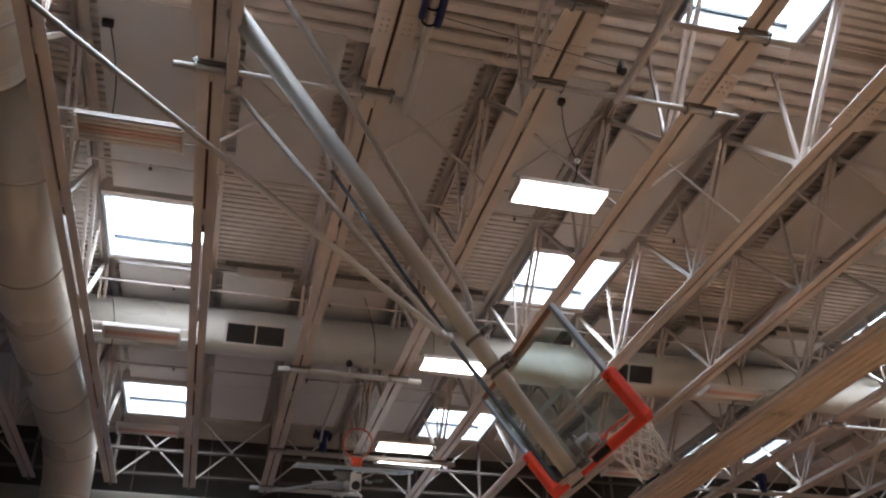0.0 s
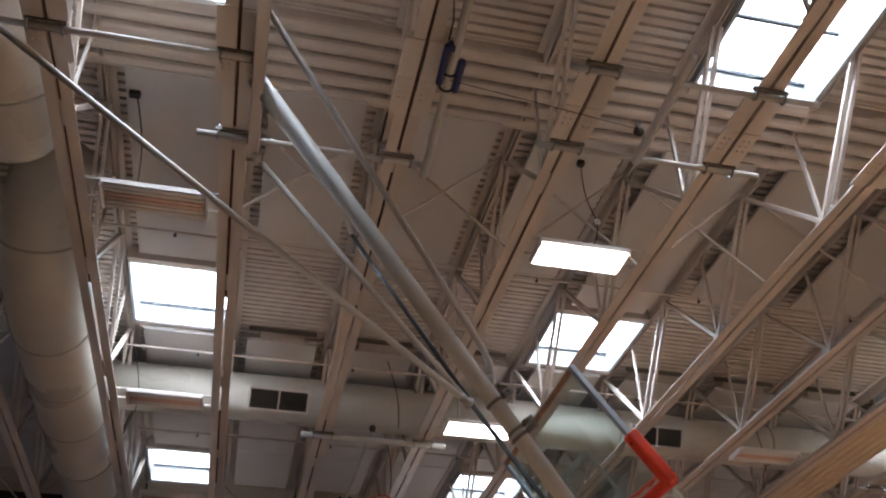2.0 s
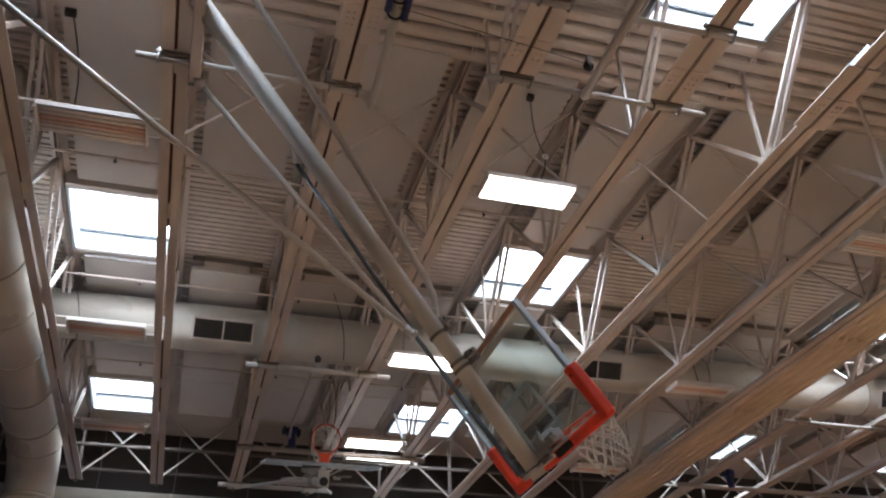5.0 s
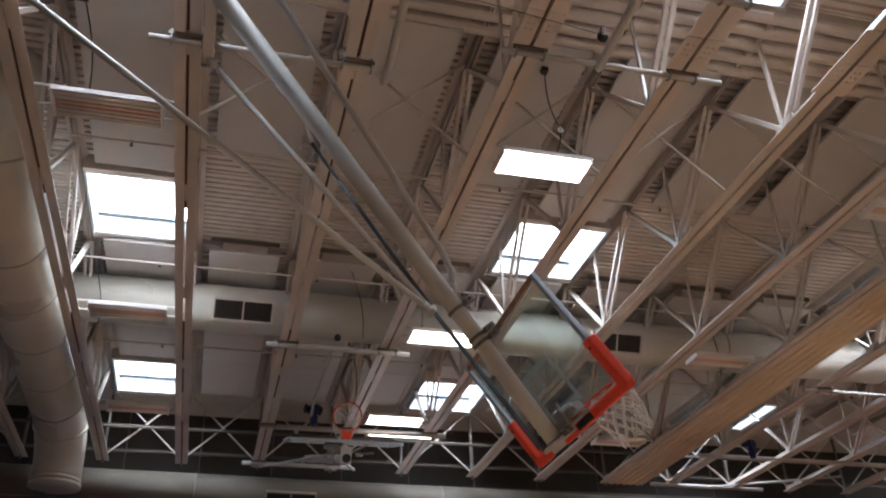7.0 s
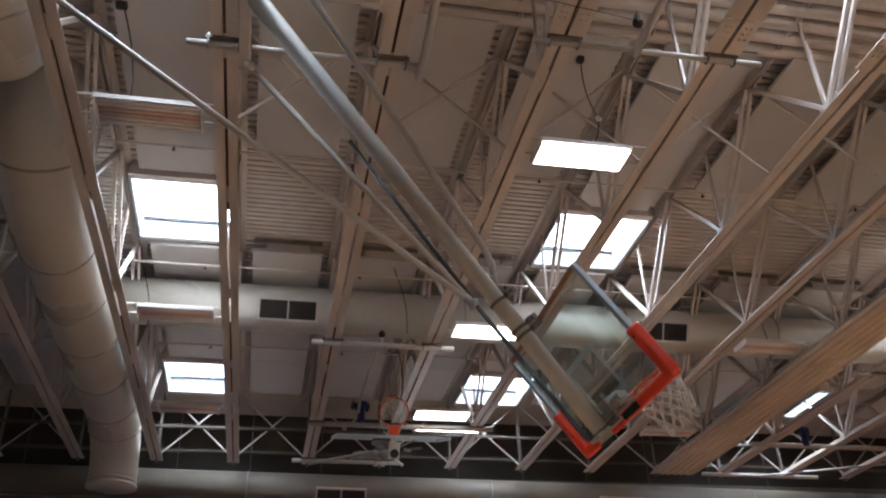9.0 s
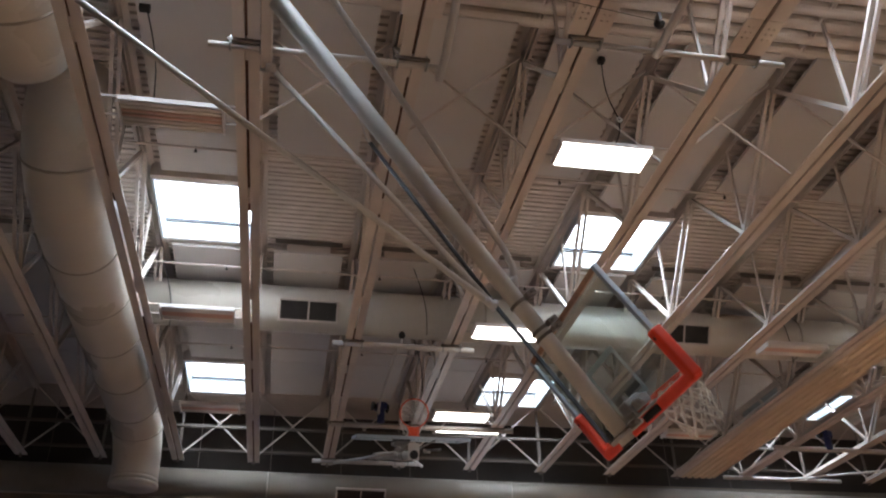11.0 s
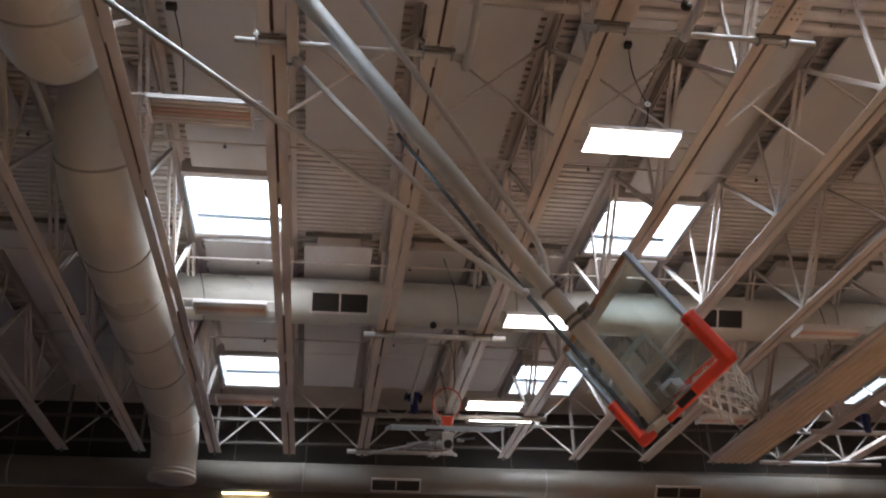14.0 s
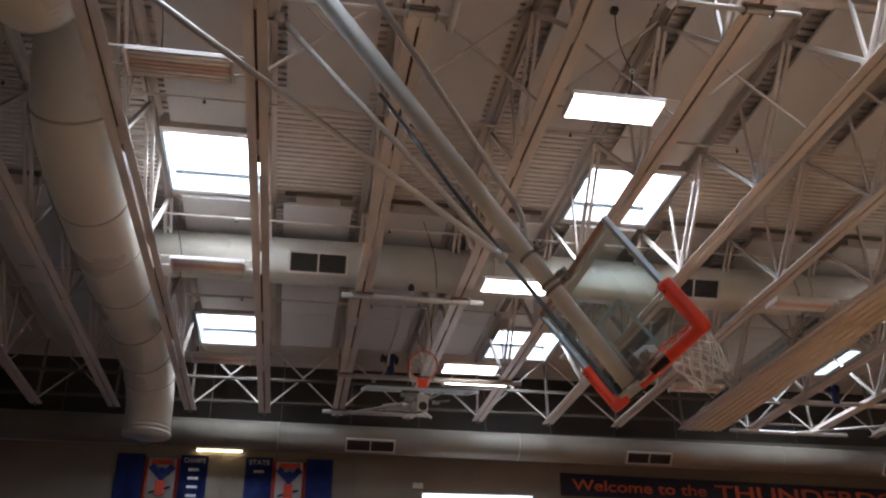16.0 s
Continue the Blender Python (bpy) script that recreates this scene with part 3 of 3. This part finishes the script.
    bar(bm, (FACE + 0.03, -0.06, rz - 0.09), (FACE + 0.16, -0.1, rz - 0.01), 0.015, 0.03)
    bar(bm, (FACE + 0.03, 0.06, rz - 0.09), (FACE + 0.16, 0.1, rz - 0.01), 0.015, 0.03)
    part("rim_plate", bm, RIM, rim)
    gdir = Vector(gravity).normalized()
    rnd = random.Random(5)
    N, ROWS = 12, 8
    grid = []
    for j in range(ROWS):
        f = j / (ROWS - 1)
        row = []
        for i in range(N):
            a = 2 * math.pi * (i + 0.5 * (j % 2)) / N
            taper = 1 - 0.3 * f ** 0.8
            p = Vector((rc, 0, rz)) + Vector((math.cos(a), math.sin(a), 0)) * rr * taper + gdir * 0.47 * f
            p += Vector((rnd.uniform(-1, 1), rnd.uniform(-1, 1), rnd.uniform(-1, 1))) * 0.014 * (f > 0)
            row.append(p)
        grid.append(row)
    bm = B()
    for j in range(ROWS - 1):
        for i in range(N):
            k = (i - 1) % N if j % 2 == 0 else (i + 1) % N
            for q in (grid[j + 1][i], grid[j + 1][k]):
                p = grid[j][i]
                mid = (p + q) / 2 + gdir * 0.008
                sweep(bm, [p, mid, q], 0.0056, 5, False)
    part("net", bm, CORD, rim, "white knotted cord net")
    # side tube and its grey channel
    sy = 0.46
    part("side_tube", sweep(B(), [(0.17, sy, -0.92), (0.06, sy, -3.0)], 0.021, 12), DARKSTEEL, g, "dark steel tube beside the mast", True)
    part("tube_lug", bar(B(), (-0.1, -0.35, -0.9), (0.17, sy, -0.92), 0.03, 0.05), MAST, g)
    bm = B()
    bar(bm, (0.055, sy, -2.95), (0.03, sy, -4.5), 0.022, 0.034)
    part("channel", bm, DARKSTEEL, g, "grey steel channel")
    part("joint", sweep(B(), [(0.04, sy - 0.06, -2.98), (0.04, sy + 0.06, -2.98)], 0.032, 14), MAST, g, smooth=True)
    part("hinge", sweep(B(), [(mast_top[0], mast_top[1] - 0.12, mast_top[2]), (mast_top[0], mast_top[1] + 0.12, mast_top[2])], 0.07, 20), MAST, g, "grey pivot collar", True)
    return g


THETA = 37.5
PIV = Vector((-0.09, 6.34, 7.55))
M1 = pose(*PIV, 0, -THETA, 0)
MAST_TOP = Vector((-0.50, 5.64, 7.70))
g1 = goal(M1, M1.to_3x3().inverted() @ Vector((0, 0, -1)) * 0.1 + Vector((0.05, 0, -0.9)), True, M1.inverted() @ MAST_TOP)
joint = M1 @ Vector((0.04, 0.46, -2.98))
onmast = Vector((1.80, 6.22, 5.08))


def tube_thing(name, pts, r, label, mat=PIPE, group="", category="pipe", clamps=()):
    o = Vector(pts[0])
    t = thing(name, o, label, category, group)
    part("tube", sweep(B(), [Vector(p) - o for p in pts], r, 16), mat, t, smooth=True)
    for c in clamps:
        c = Vector(c) - o
        clamp(t, *c)
    if group == "goal braces":
        for p, q in ((pts[0], pts[1]), (pts[-1], pts[-2])):
            p, q = Vector(p) - o, Vector(q) - o
            n = (q - p).normalized()
            part("end_lug", sweep(B(), [p - n * 0.01, p + n * 0.02, p + n * 0.08, p + n * 0.1], [r * 0.8, r * 1.2, r * 1.2, r * 1.02], 14), mat, t, smooth=True)
    return t


PZ = CHORD_Z - 0.055
sb = thing("support_beam", (-0.42, 5.3, 7.5), "cream box beam hung beside a truss chord", "beam")
part("beam", box(B(), -0.05, 0.05, -2.6, 1.2, -0.06, 0.1, 0.008), STEEL, sb)
part("end_plate", box(B(), -0.06, 0.06, 1.2, 1.212, -0.09, 0.1, 0.003), ZINC, sb)
part("end_eye", sweep(B(), [(0.0, 1.15, -0.09), (0.09, 1.15, -0.09)], 0.045, 14), PIPE, sb, smooth=True)
tube_thing("pivot_pipe", [(-0.96, 6.35, PZ), (1.30, 6.35, PZ)], 0.03, "cream pivot pipe clamped under two trusses", group="cross pipes",
           clamps=[(truss_x(1), 6.35, PZ + 0.035), (truss_x(2), 6.35, PZ + 0.035)])
tube_thing("cross_pipe", [(-2.75, 5.36, PZ), (-0.5, 5.34, PZ)], 0.03, "cream pipe clamped under two trusses", group="cross pipes",
           clamps=[(truss_x(0), 5.36, PZ + 0.035), (truss_x(1), 5.35, PZ + 0.035)])
tube_thing("cross_pipe", [(2.24, 5.82, PZ), (4.56, 5.80, PZ)], 0.03, "cream pipe clamped under two trusses", group="cross pipes",
           clamps=[(truss_x(3), 5.82, PZ + 0.035), (truss_x(4), 5.81, PZ + 0.035)])
tube_thing("cross_pipe", [(2.24, 4.83, PZ), (4.62, 4.78, PZ)], 0.03, "cream pipe clamped under two trusses", group="cross pipes",
           clamps=[(truss_x(3), 4.82, PZ + 0.035), (truss_x(4), 4.79, PZ + 0.035)])
tube_thing("cross_pipe", [(0.63, 12.75, PZ), (2.90, 12.75, PZ)], 0.045, "cream pipe clamped under two far trusses", group="cross pipes",
           clamps=[(truss_x(2), 12.75, PZ + 0.035), (truss_x(3), 12.75, PZ + 0.035)])
tube_thing("cross_pipe", [(0.62, 18.7, PZ), (2.92, 18.7, PZ)], 0.045, "cream pipe clamped under two far trusses", group="cross pipes",
           clamps=[(truss_x(2), 18.7, PZ + 0.035), (truss_x(3), 18.7, PZ + 0.035)])
tube_thing("goal_brace", [(-2.62, 5.33, 7.5), joint], 0.03, "long cream brace pipe that holds the folded goal", group="goal braces")
tube_thing("goal_brace", [(-0.39, 6.47, 7.45), joint], 0.028, "cream brace pipe that holds the folded goal", group="goal braces")
end = onmast
bend = Vector((1.70, 6.1, 5.36))
tube_thing("lift_arm", [(-0.48, 4.78, 7.7), bend - Vector((0.1, 0.06, -0.11)), bend, bend + Vector((0.06, 0.03, -0.12)), end], 0.028, "bent cream lifting arm of the folded goal", group="goal braces")

# ---- second goal, folded towards the hall ----
M2 = Matrix.Translation((2.03, 17.85, 7.42)) @ Matrix(((0, 1, 0, 0), (0, 0, 1, 0), (1, 0, 0, 0), (0, 0, 0, 1))) @ pose(0, 0, 0, 0, 16.7, 0)
goal(M2, (-0.3, 0.0, 0.7), padded=False, mast_top=(0.02, 0.0, 0.86))


def winch(m):
    w = thing("winch", label="dark blue electric winch with a black cable drum", category="winch", group="goal winches", m=m)
    part("motor", sweep(B(), [(0, -0.17, 0.03), (0, -0.15, 0.03), (0, 0.1, 0.03), (0, 0.12, 0.03)], [0.05, 0.075, 0.075, 0.06], 20), BLUE, w, smooth=True)
    part("gearbox", box(B(), -0.09, 0.09, 0.1, 0.24, -0.1, 0.12, 0.015), BLUE, w)
    part("drum", sweep(B(), [(-0.16, 0.17, -0.02), (-0.15, 0.17, -0.02), (-0.15, 0.17, -0.02), (0.15, 0.17, -0.02), (0.16, 0.17, -0.02)], [0.09, 0.09, 0.05, 0.05, 0.09], 20), BLACK, w, smooth=True)
    part("hook", sweep(B(), arc((0, 0.2, -0.14), (0, 1, 0), (0, 0, -1), 0.05, -0.6, 3.4, 10), 0.012, 8), BLACK, w, smooth=True)
    return w


w2 = winch(pose(1.80, 16.3, 7.72, 90, 0, 20))
copy_thing(w2, pose(11.5, 16.72, 7.7, 90, 0, 20))

# near winch: two blue cases on either side of the tube that carries it
w1 = thing("winch", label="dark blue twin-cased winch bolted to a tube", category="winch", group="goal winches", m=pose(1.195, 5.02, 7.44, 0, 0, -2))
for sx, y0, y1, r in ((-0.072, -0.28, 0.16, 0.034), (0.08, -0.14, 0.22, 0.036)):
    part("case", sweep(B(), [(sx, y0, 0), (sx, y0 + 0.015, 0), (sx, y1 - 0.015, 0), (sx, y1, 0)], [r * 0.8, r, r, r * 0.8], 18), BLUE, w1, smooth=True)
part("drum", sweep(B(), [(-0.07, -0.26, 0.02), (-0.01, -0.26, 0.02)], 0.05, 16), BLUE, w1, smooth=True)
for y in (0.02, 0.2):
    part("u_bolt", sweep(B(), arc((0.0, y, 0.02), (1, 0, 0), (0, 0, -1), 0.058, 0, math.pi, 12), 0.011, 8), BLACK, w1, "black u-bolt", True)
part("power_cord", sweep(B(), [(-0.07, -0.3, 0.04), (-0.05, -0.42, 0.15), (-0.06, -0.5, 0.4)], 0.008, 6), BLACK, w1, smooth=True)

# tubes that carry the winches and pulleys
tube_thing("winch_tube", [(1.17, 4.1, 7.46), (1.24, 6.05, 7.46), (1.24, 6.42, 7.46)], 0.04, "cream tube beside a truss that carries a winch", group="winch tubes")
tube_thing("winch_tube", [(3.22, 4.46, 7.50), (3.24, 5.82, 7.50)], 0.042, "short cream tube between two cross pipes", group="winch tubes")
tube_thing("winch_beam", [(0.86, 16.45, 7.56), (4.46, 16.45, 7.56)], 0.05, "cream pipe under far trusses that carries a winch", group="winch tubes",
           clamps=[(truss_x(k), 16.45, 7.59) for k in (2, 3, 4)])
tube_thing("winch_beam", [(10.25, 16.73, 7.55), (15.4, 16.75, 7.55)], 0.05, "cream pipe under far trusses that carries a winch", group="winch tubes")
tube_thing("cross_pipe", [(10.1, 18.85, 7.54), (13.1, 18.9, 7.54)], 0.045, "cream pipe clamped under two far trusses", group="cross pipes")
tube_thing("goal_brace", [(11.5, 18.9, 7.53), (14.5, 17.75, 7.58)], 0.026, "long slanting cream brace pipe", group="goal braces")
tube_thing("goal_brace", [(1.66, 12.75, 7.52), (1.71, 15.6, 7.74), (1.75, 16.2, 7.72)], 0.024, "slender cream brace to a far winch", group="goal braces")
tube_thing("cross_pipe", [(10.3, 12.93, PZ), (12.6, 12.93, PZ)], 0.03, "cream pipe clamped under two far trusses", group="cross pipes",
           clamps=[(truss_x(8), 12.93, PZ + 0.035), (truss_x(9), 12.93, PZ + 0.035)])
for s in (-1, 1):
    tube_thing("goal_brace", [(2.03 + s * 0.95, 18.68, 7.5), (2.03 + s * 0.1, 15.2, 6.62)], 0.03, "cream brace pipe of the far folded goal", group="goal braces")

cam_dome = thing("security_camera", (1.75, 12.85, 7.78), "small dark dome camera above a cross pipe", "camera")
part("dome", sweep(B(), [(0, 0, 0.07), (0, 0, 0.03), (0, 0, -0.02), (0, 0, -0.05)], [0.03, 0.055, 0.05, 0.02], 16), VENT, cam_dome, smooth=True)
part("stem", sweep(B(), [(0, 0, -0.23), (0, 0, -0.04)], 0.02, 8), PIPE, cam_dome, smooth=True)
pul = thing("pulley", (3.08, 5.35, 7.47), "dark cable pulley under a tube", "pulley", "pulleys")
part("sheave", sweep(B(), [(0, -0.01, -0.03), (0, 0.0, -0.03), (0, 0.025, -0.03), (0, 0.035, -0.03)], [0.044, 0.05, 0.05, 0.044], 20), VENT, pul, smooth=True)
part("pulley_bracket", box(B(), -0.015, 0.015, -0.03, 0.06, -0.02, 0.08, 0.004), ZINC, pul)


def cable(name, pts, r, label, mat=VENT):
    o = Vector(pts[0])
    c = part(name, sweep(B(), [Vector(p) - o for p in pts], r, 6), mat, smooth=True)
    c.matrix_basis = Matrix.Translation(o)
    return tagged(c, label, "cable", "cables")


cable("hoist_cable", [(1.2, 5.05, 7.36), (2.1, 5.2, 7.42), (3.05, 5.34, 7.45)], 0.004, "thin steel hoist cable between winch and pulley")


def hang(t0, t1, sag, n=8):
    a, b = Vector(t0), Vector(t1)
    return [a.lerp(b, i / n) + Vector((sag * math.sin(math.pi * i / n), 0, -0.04 * math.sin(math.pi * i / n))) for i in range(n + 1)]


cord = thing("sensor_cord", (3.41, 7.43, 8.97), "black cord from a ceiling box with a small bright eye", "cord", "lamp cords")
part("ceiling_box", box(B(), -0.04, 0.04, -0.04, 0.04, -0.05, 0.02, 0.006), VENT, cord)
part("cord", sweep(B(), [p - Vector((3.41, 7.43, 8.97)) for p in hang((3.41, 7.43, 8.93), (3.49, 7.36, 8.0), -0.05)], 0.006, 6), BLACK, cord, smooth=True)
part("cord", sweep(B(), [p - Vector((3.41, 7.43, 8.97)) for p in hang((3.49, 7.36, 8.0), (3.4, 7.62, 7.73), 0.05)], 0.007, 6), BLACK, cord, smooth=True)
part("eye", sweep(B(), arc((0.08, -0.07, -0.97), (1, 0, 0), (0, 0, 1), 0.026, 0, 2 * math.pi, 12), 0.013, 6, False), WHITE, cord, "small bright steel eye")
cord = thing("lamp_cord", (-1.85, 7.41, 8.97), "black cord from a ceiling box to a gym light", "cord", "lamp cords")
part("ceiling_box", box(B(), -0.06, 0.06, -0.04, 0.04, -0.05, 0.02, 0.006), VENT, cord)
part("cord", sweep(B(), [p - Vector((-1.85, 7.41, 8.97)) for p in hang((-1.82, 7.41, 8.93), (-1.6, 7.55, 7.73), 0.06)], 0.008, 6), BLACK, cord, smooth=True)
for x, y in ((1.9, 12.6), (2.2, 15.0), (8.5, 12.9), (-2.15, 12.85)):
    cord = thing("lamp_cord", (x, y, 8.93), "thin black cord hanging from the ceiling", "cord", "lamp cords")
    part("cord", sweep(B(), [p - Vector((x, y, 8.93)) for p in hang((x, y, 8.93), (x + 0.25, y + 0.2, 7.8), 0.08)], 0.007, 6), BLACK, cord, smooth=True)

# ---- fluted plank between two trusses ----
fx0, fx1 = 9.16, 9.97
pl = thing("fluted_plank", ((fx0 + fx1) / 2, 0, CHORD_Z), "tan fluted steel plank hung between two trusses", "steel plank")
W = (fx1 - fx0)
for y0, y1, z in ((2.0, 10.35, 0.06), (10.0, 13.2, 0.03), (12.85, 16.3, 0.0), (15.95, 19.1, -0.03)):
    bm = B()
    n = 5
    low = []
    s = W / n
    for i in range(n):
        u = -W / 2 + s * i
        low += [(u, z + 0.01), (u + 0.05 * s, z), (u + 0.45 * s, z), (u + 0.52 * s, z + 0.006), (u + 0.6 * s, z + 0.026), (u + 0.68 * s, z + 0.03), (u + 0.84 * s, z + 0.03), (u + 0.92 * s, z + 0.026)]
    low += [(W / 2, z)]
    prof = low + [(u, v + 0.004) for u, v in reversed(low)]
    a = [bm.verts.new((u, y0, v)) for u, v in prof]
    b = [bm.verts.new((u, y1, v)) for u, v in prof]
    for i in range(len(prof)):
        k = (i + 1) % len(prof)
        bm.faces.new((a[i], a[k], b[k], b[i]))
    bm.faces.new(a)
    bm.faces.new(b[::-1])
    part("fluted_sheet", bm, TAN, pl)
for y in (10.1, 12.95, 16.05, 19.0):
    part("cross_angle", box(B(), -W / 2 - 0.12, W / 2 + 0.24, y - 0.03, y + 0.03, 0.13, 0.155), STEEL, pl)
for x in (-W / 2 - 0.016,):
    part("edge_angle", box(B(), x, x + 0.012, 2.0, 19.1, 0.012, 0.128), STEEL, pl)

flash = part("flashing_strip", box(B(), -0.004, 0.004, -0.6, 0.6, 0, 0.05, 0.002), ALU)
flash.matrix_basis = pose(truss_x(5) - 0.02, 5.3, CHORD_Z + 0.125)
tagged(flash, "bright bare metal strip on a truss chord", "metal strip")

# ---- end wall: banners, sign, lamp ----
def lettering(body, size, mat, parent, x, y, z, width=None):
    cu = bpy.data.curves.new("lettering", "FONT")
    cu.body, cu.size, cu.extrude, cu.align_x, cu.offset = body, size, 0.004, "LEFT", 0.004 * size / 0.3
    cu.materials.append(mat)
    ob = new("lettering", cu)
    ob.parent = parent
    bpy.context.view_layer.update()
    s = width / ob.dimensions.x if width else 1.0
    ob.matrix_basis = pose(x, y, z, 90, 0, 0) @ Matrix.Diagonal((s, 1, 1, 1))
    return ob


def wavy(bm, x0, x1, z0, z1, amp, ph):
    n = 10
    top = [bm.verts.new((x0 + (x1 - x0) * i / n, amp * math.sin(ph + 5 * i / n), z1)) for i in range(n + 1)]
    low = [bm.verts.new((x0 + (x1 - x0) * i / n, 1.8 * amp * math.sin(ph + 0.6 + 5 * i / n), z0)) for i in range(n + 1)]
    for i in range(n):
        bm.faces.new((top[i], top[i + 1], low[i + 1], low[i]))
    bmesh.ops.solidify(bm, geom=list(bm.faces), thickness=0.006)
    return bm


def banner(x0, words, years, seed):
    b = thing("banner", (x0, WALL_Y - 0.06, 6.9), "blue white and red cloth championship banner on the wall", "banner", "wall banners")
    for nm, u0, u1, mat in (("blue_field", 0.0, 0.60, NAVY), ("red_stripe", 0.60, 0.68, RED), ("white_field", 0.68, 1.27, CLOTH), ("red_stripe", 1.27, 1.35, RED), ("blue_field", 1.35, 1.95, NAVY)):
        part(nm, wavy(B(), u0, u1 - 0.004, -2.4, 0.0 if mat is NAVY else -0.08, 0.012, seed + u0 * 3), mat, b)
    # the emblem as plain shapes
    part("emblem", box(B(), 0.74, 1.21, -0.05, -0.03, -0.24, -0.12, 0.01), RED, b, "plain red emblem bar")
    bm = B()
    for s in (-1, 1):
        bar(bm, (0.975, -0.04, -0.5), (0.975 + s * 0.24, -0.04, -0.26), 0.02, 0.14)
    bar(bm, (0.975, -0.042, -0.3), (0.975, -0.042, -0.66), 0.02, 0.12, (1, 0, 0))
    part("emblem", bm, NAVY, b, "plain dark blue emblem shape")
    bm = B()
    bar(bm, (0.975, -0.05, -0.58), (0.975, -0.05, -0.9), 0.02, 0.2, (1, 0, 0))
    part("emblem", bm, RED, b, "plain red emblem shape")
    bm = B()
    bar(bm, (0.75, -0.046, -0.86), (1.2, -0.046, -0.72), 0.02, 0.05)
    part("emblem", bm, SIGN, b, "plain dark emblem bar")
    for u, word in words:
        lettering(word, 0.15, CLOTH, b, u, -0.035, -0.17, 0.46)
    for u, n in years:
        for i in range(n):
            part("text_bar", box(B(), u + 0.12, u + 0.34, -0.04, -0.032, -0.35 - i * 0.19, -0.295 - i * 0.19), CLOTH, b, "pale unreadable line of text")
    return b


banner(-3.73, [(1.42, "CHAMPS")], [(1.42, 6)], 0.4)
banner(-0.97, [(0.07, "STATE")], [(0.07, 1)], 1.7)

sg = thing("wall_sign", label="long dark sign board with orange letters on the wall", category="sign", m=pose(6.33, WALL_Y - 0.05, 6.26, 0, 1.1, 0))
part("sign_board", box(B(), 0, 10.4, 0, 0.045, 0, 0.52, 0.006), SIGN, sg)
lettering("Welcome to the", 0.36, ORANGE, sg, 0.28, -0.006, 0.13, 3.35)
lettering("THUNDERDOME", 0.46, ORANGE, sg, 3.85, -0.006, 0.09, 5.9)

lamp = thing("wall_strip_light", (-1.57, WALL_Y - 0.12, 7.02), "lit warm strip light under the wall duct", "light")
part("lamp_body", box(B(), -0.52, 0.52, 0.0, 0.11, 0.02, 0.07, 0.006), TRAY, lamp)
part("lamp_tube", sweep(B(), [(-0.49, 0.05, 0.0), (0.49, 0.05, 0.0)], 0.012, 10), WARM_ON, lamp, "glowing warm tube", True)

st = thing("strip_light", (3.55, 16.5, 7.52), "narrow lit strip light under far trusses", "light", "gym lights")
part("lamp_body", box(B(), -0.66, 0.66, -0.05, 0.05, 0.02, 0.08, 0.006), TRAY, st)
part("lamp_tube", sweep(B(), [(-0.62, 0, 0.0), (0.62, 0, 0.0)], 0.019, 10), TUBE_ON, st, "glowing white tube", True)
em = thing("emergency_light", (2.93, WALL_Y - 0.05, 6.38), "small boxed emergency light on the wall", "light")
part("lamp_box", box(B(), -0.12, 0.12, 0, 0.045, -0.06, 0.06, 0.008), DUCT, em)
for s in (-0.06, 0.06):
    part("lamp_head", sweep(B(), [(s, -0.03, 0.03), (s, 0.0, 0.03)], 0.03, 12), WHITE, em, smooth=True)

win = thing("lit_window", (4.33, WALL_Y - 0.03, 5.55), "bright white window in the end wall", "window")
part("window_frame", box(B(), -1.33, 1.33, 0, 0.025, -0.7, 0.7), ZINC, win)
part("pane", box(B(), -1.29, 1.29, -0.006, -0.001, -0.66, 0.66), glowing("daylight_pane", (0.85, 0.92, 1.0), 2.2), win)
for x in (-1.62, 1.6):
    pil = part("pilaster", box(B(), x - 0.13, x + 0.13, WALL_Y - 0.035, WALL_Y - 0.001, 0, 7.0, 0.004), WALL)
    tagged(pil, "flat tan pilaster strip on the wall", "wall", kind="structure")
led = part("trim", box(B(), WEST, EAST, WALL_Y - 0.16, WALL_Y - 0.001, 7.12, 7.2, 0.006), STEEL)
tagged(led, "cream ledge under the wall duct", "trim", kind="structure")
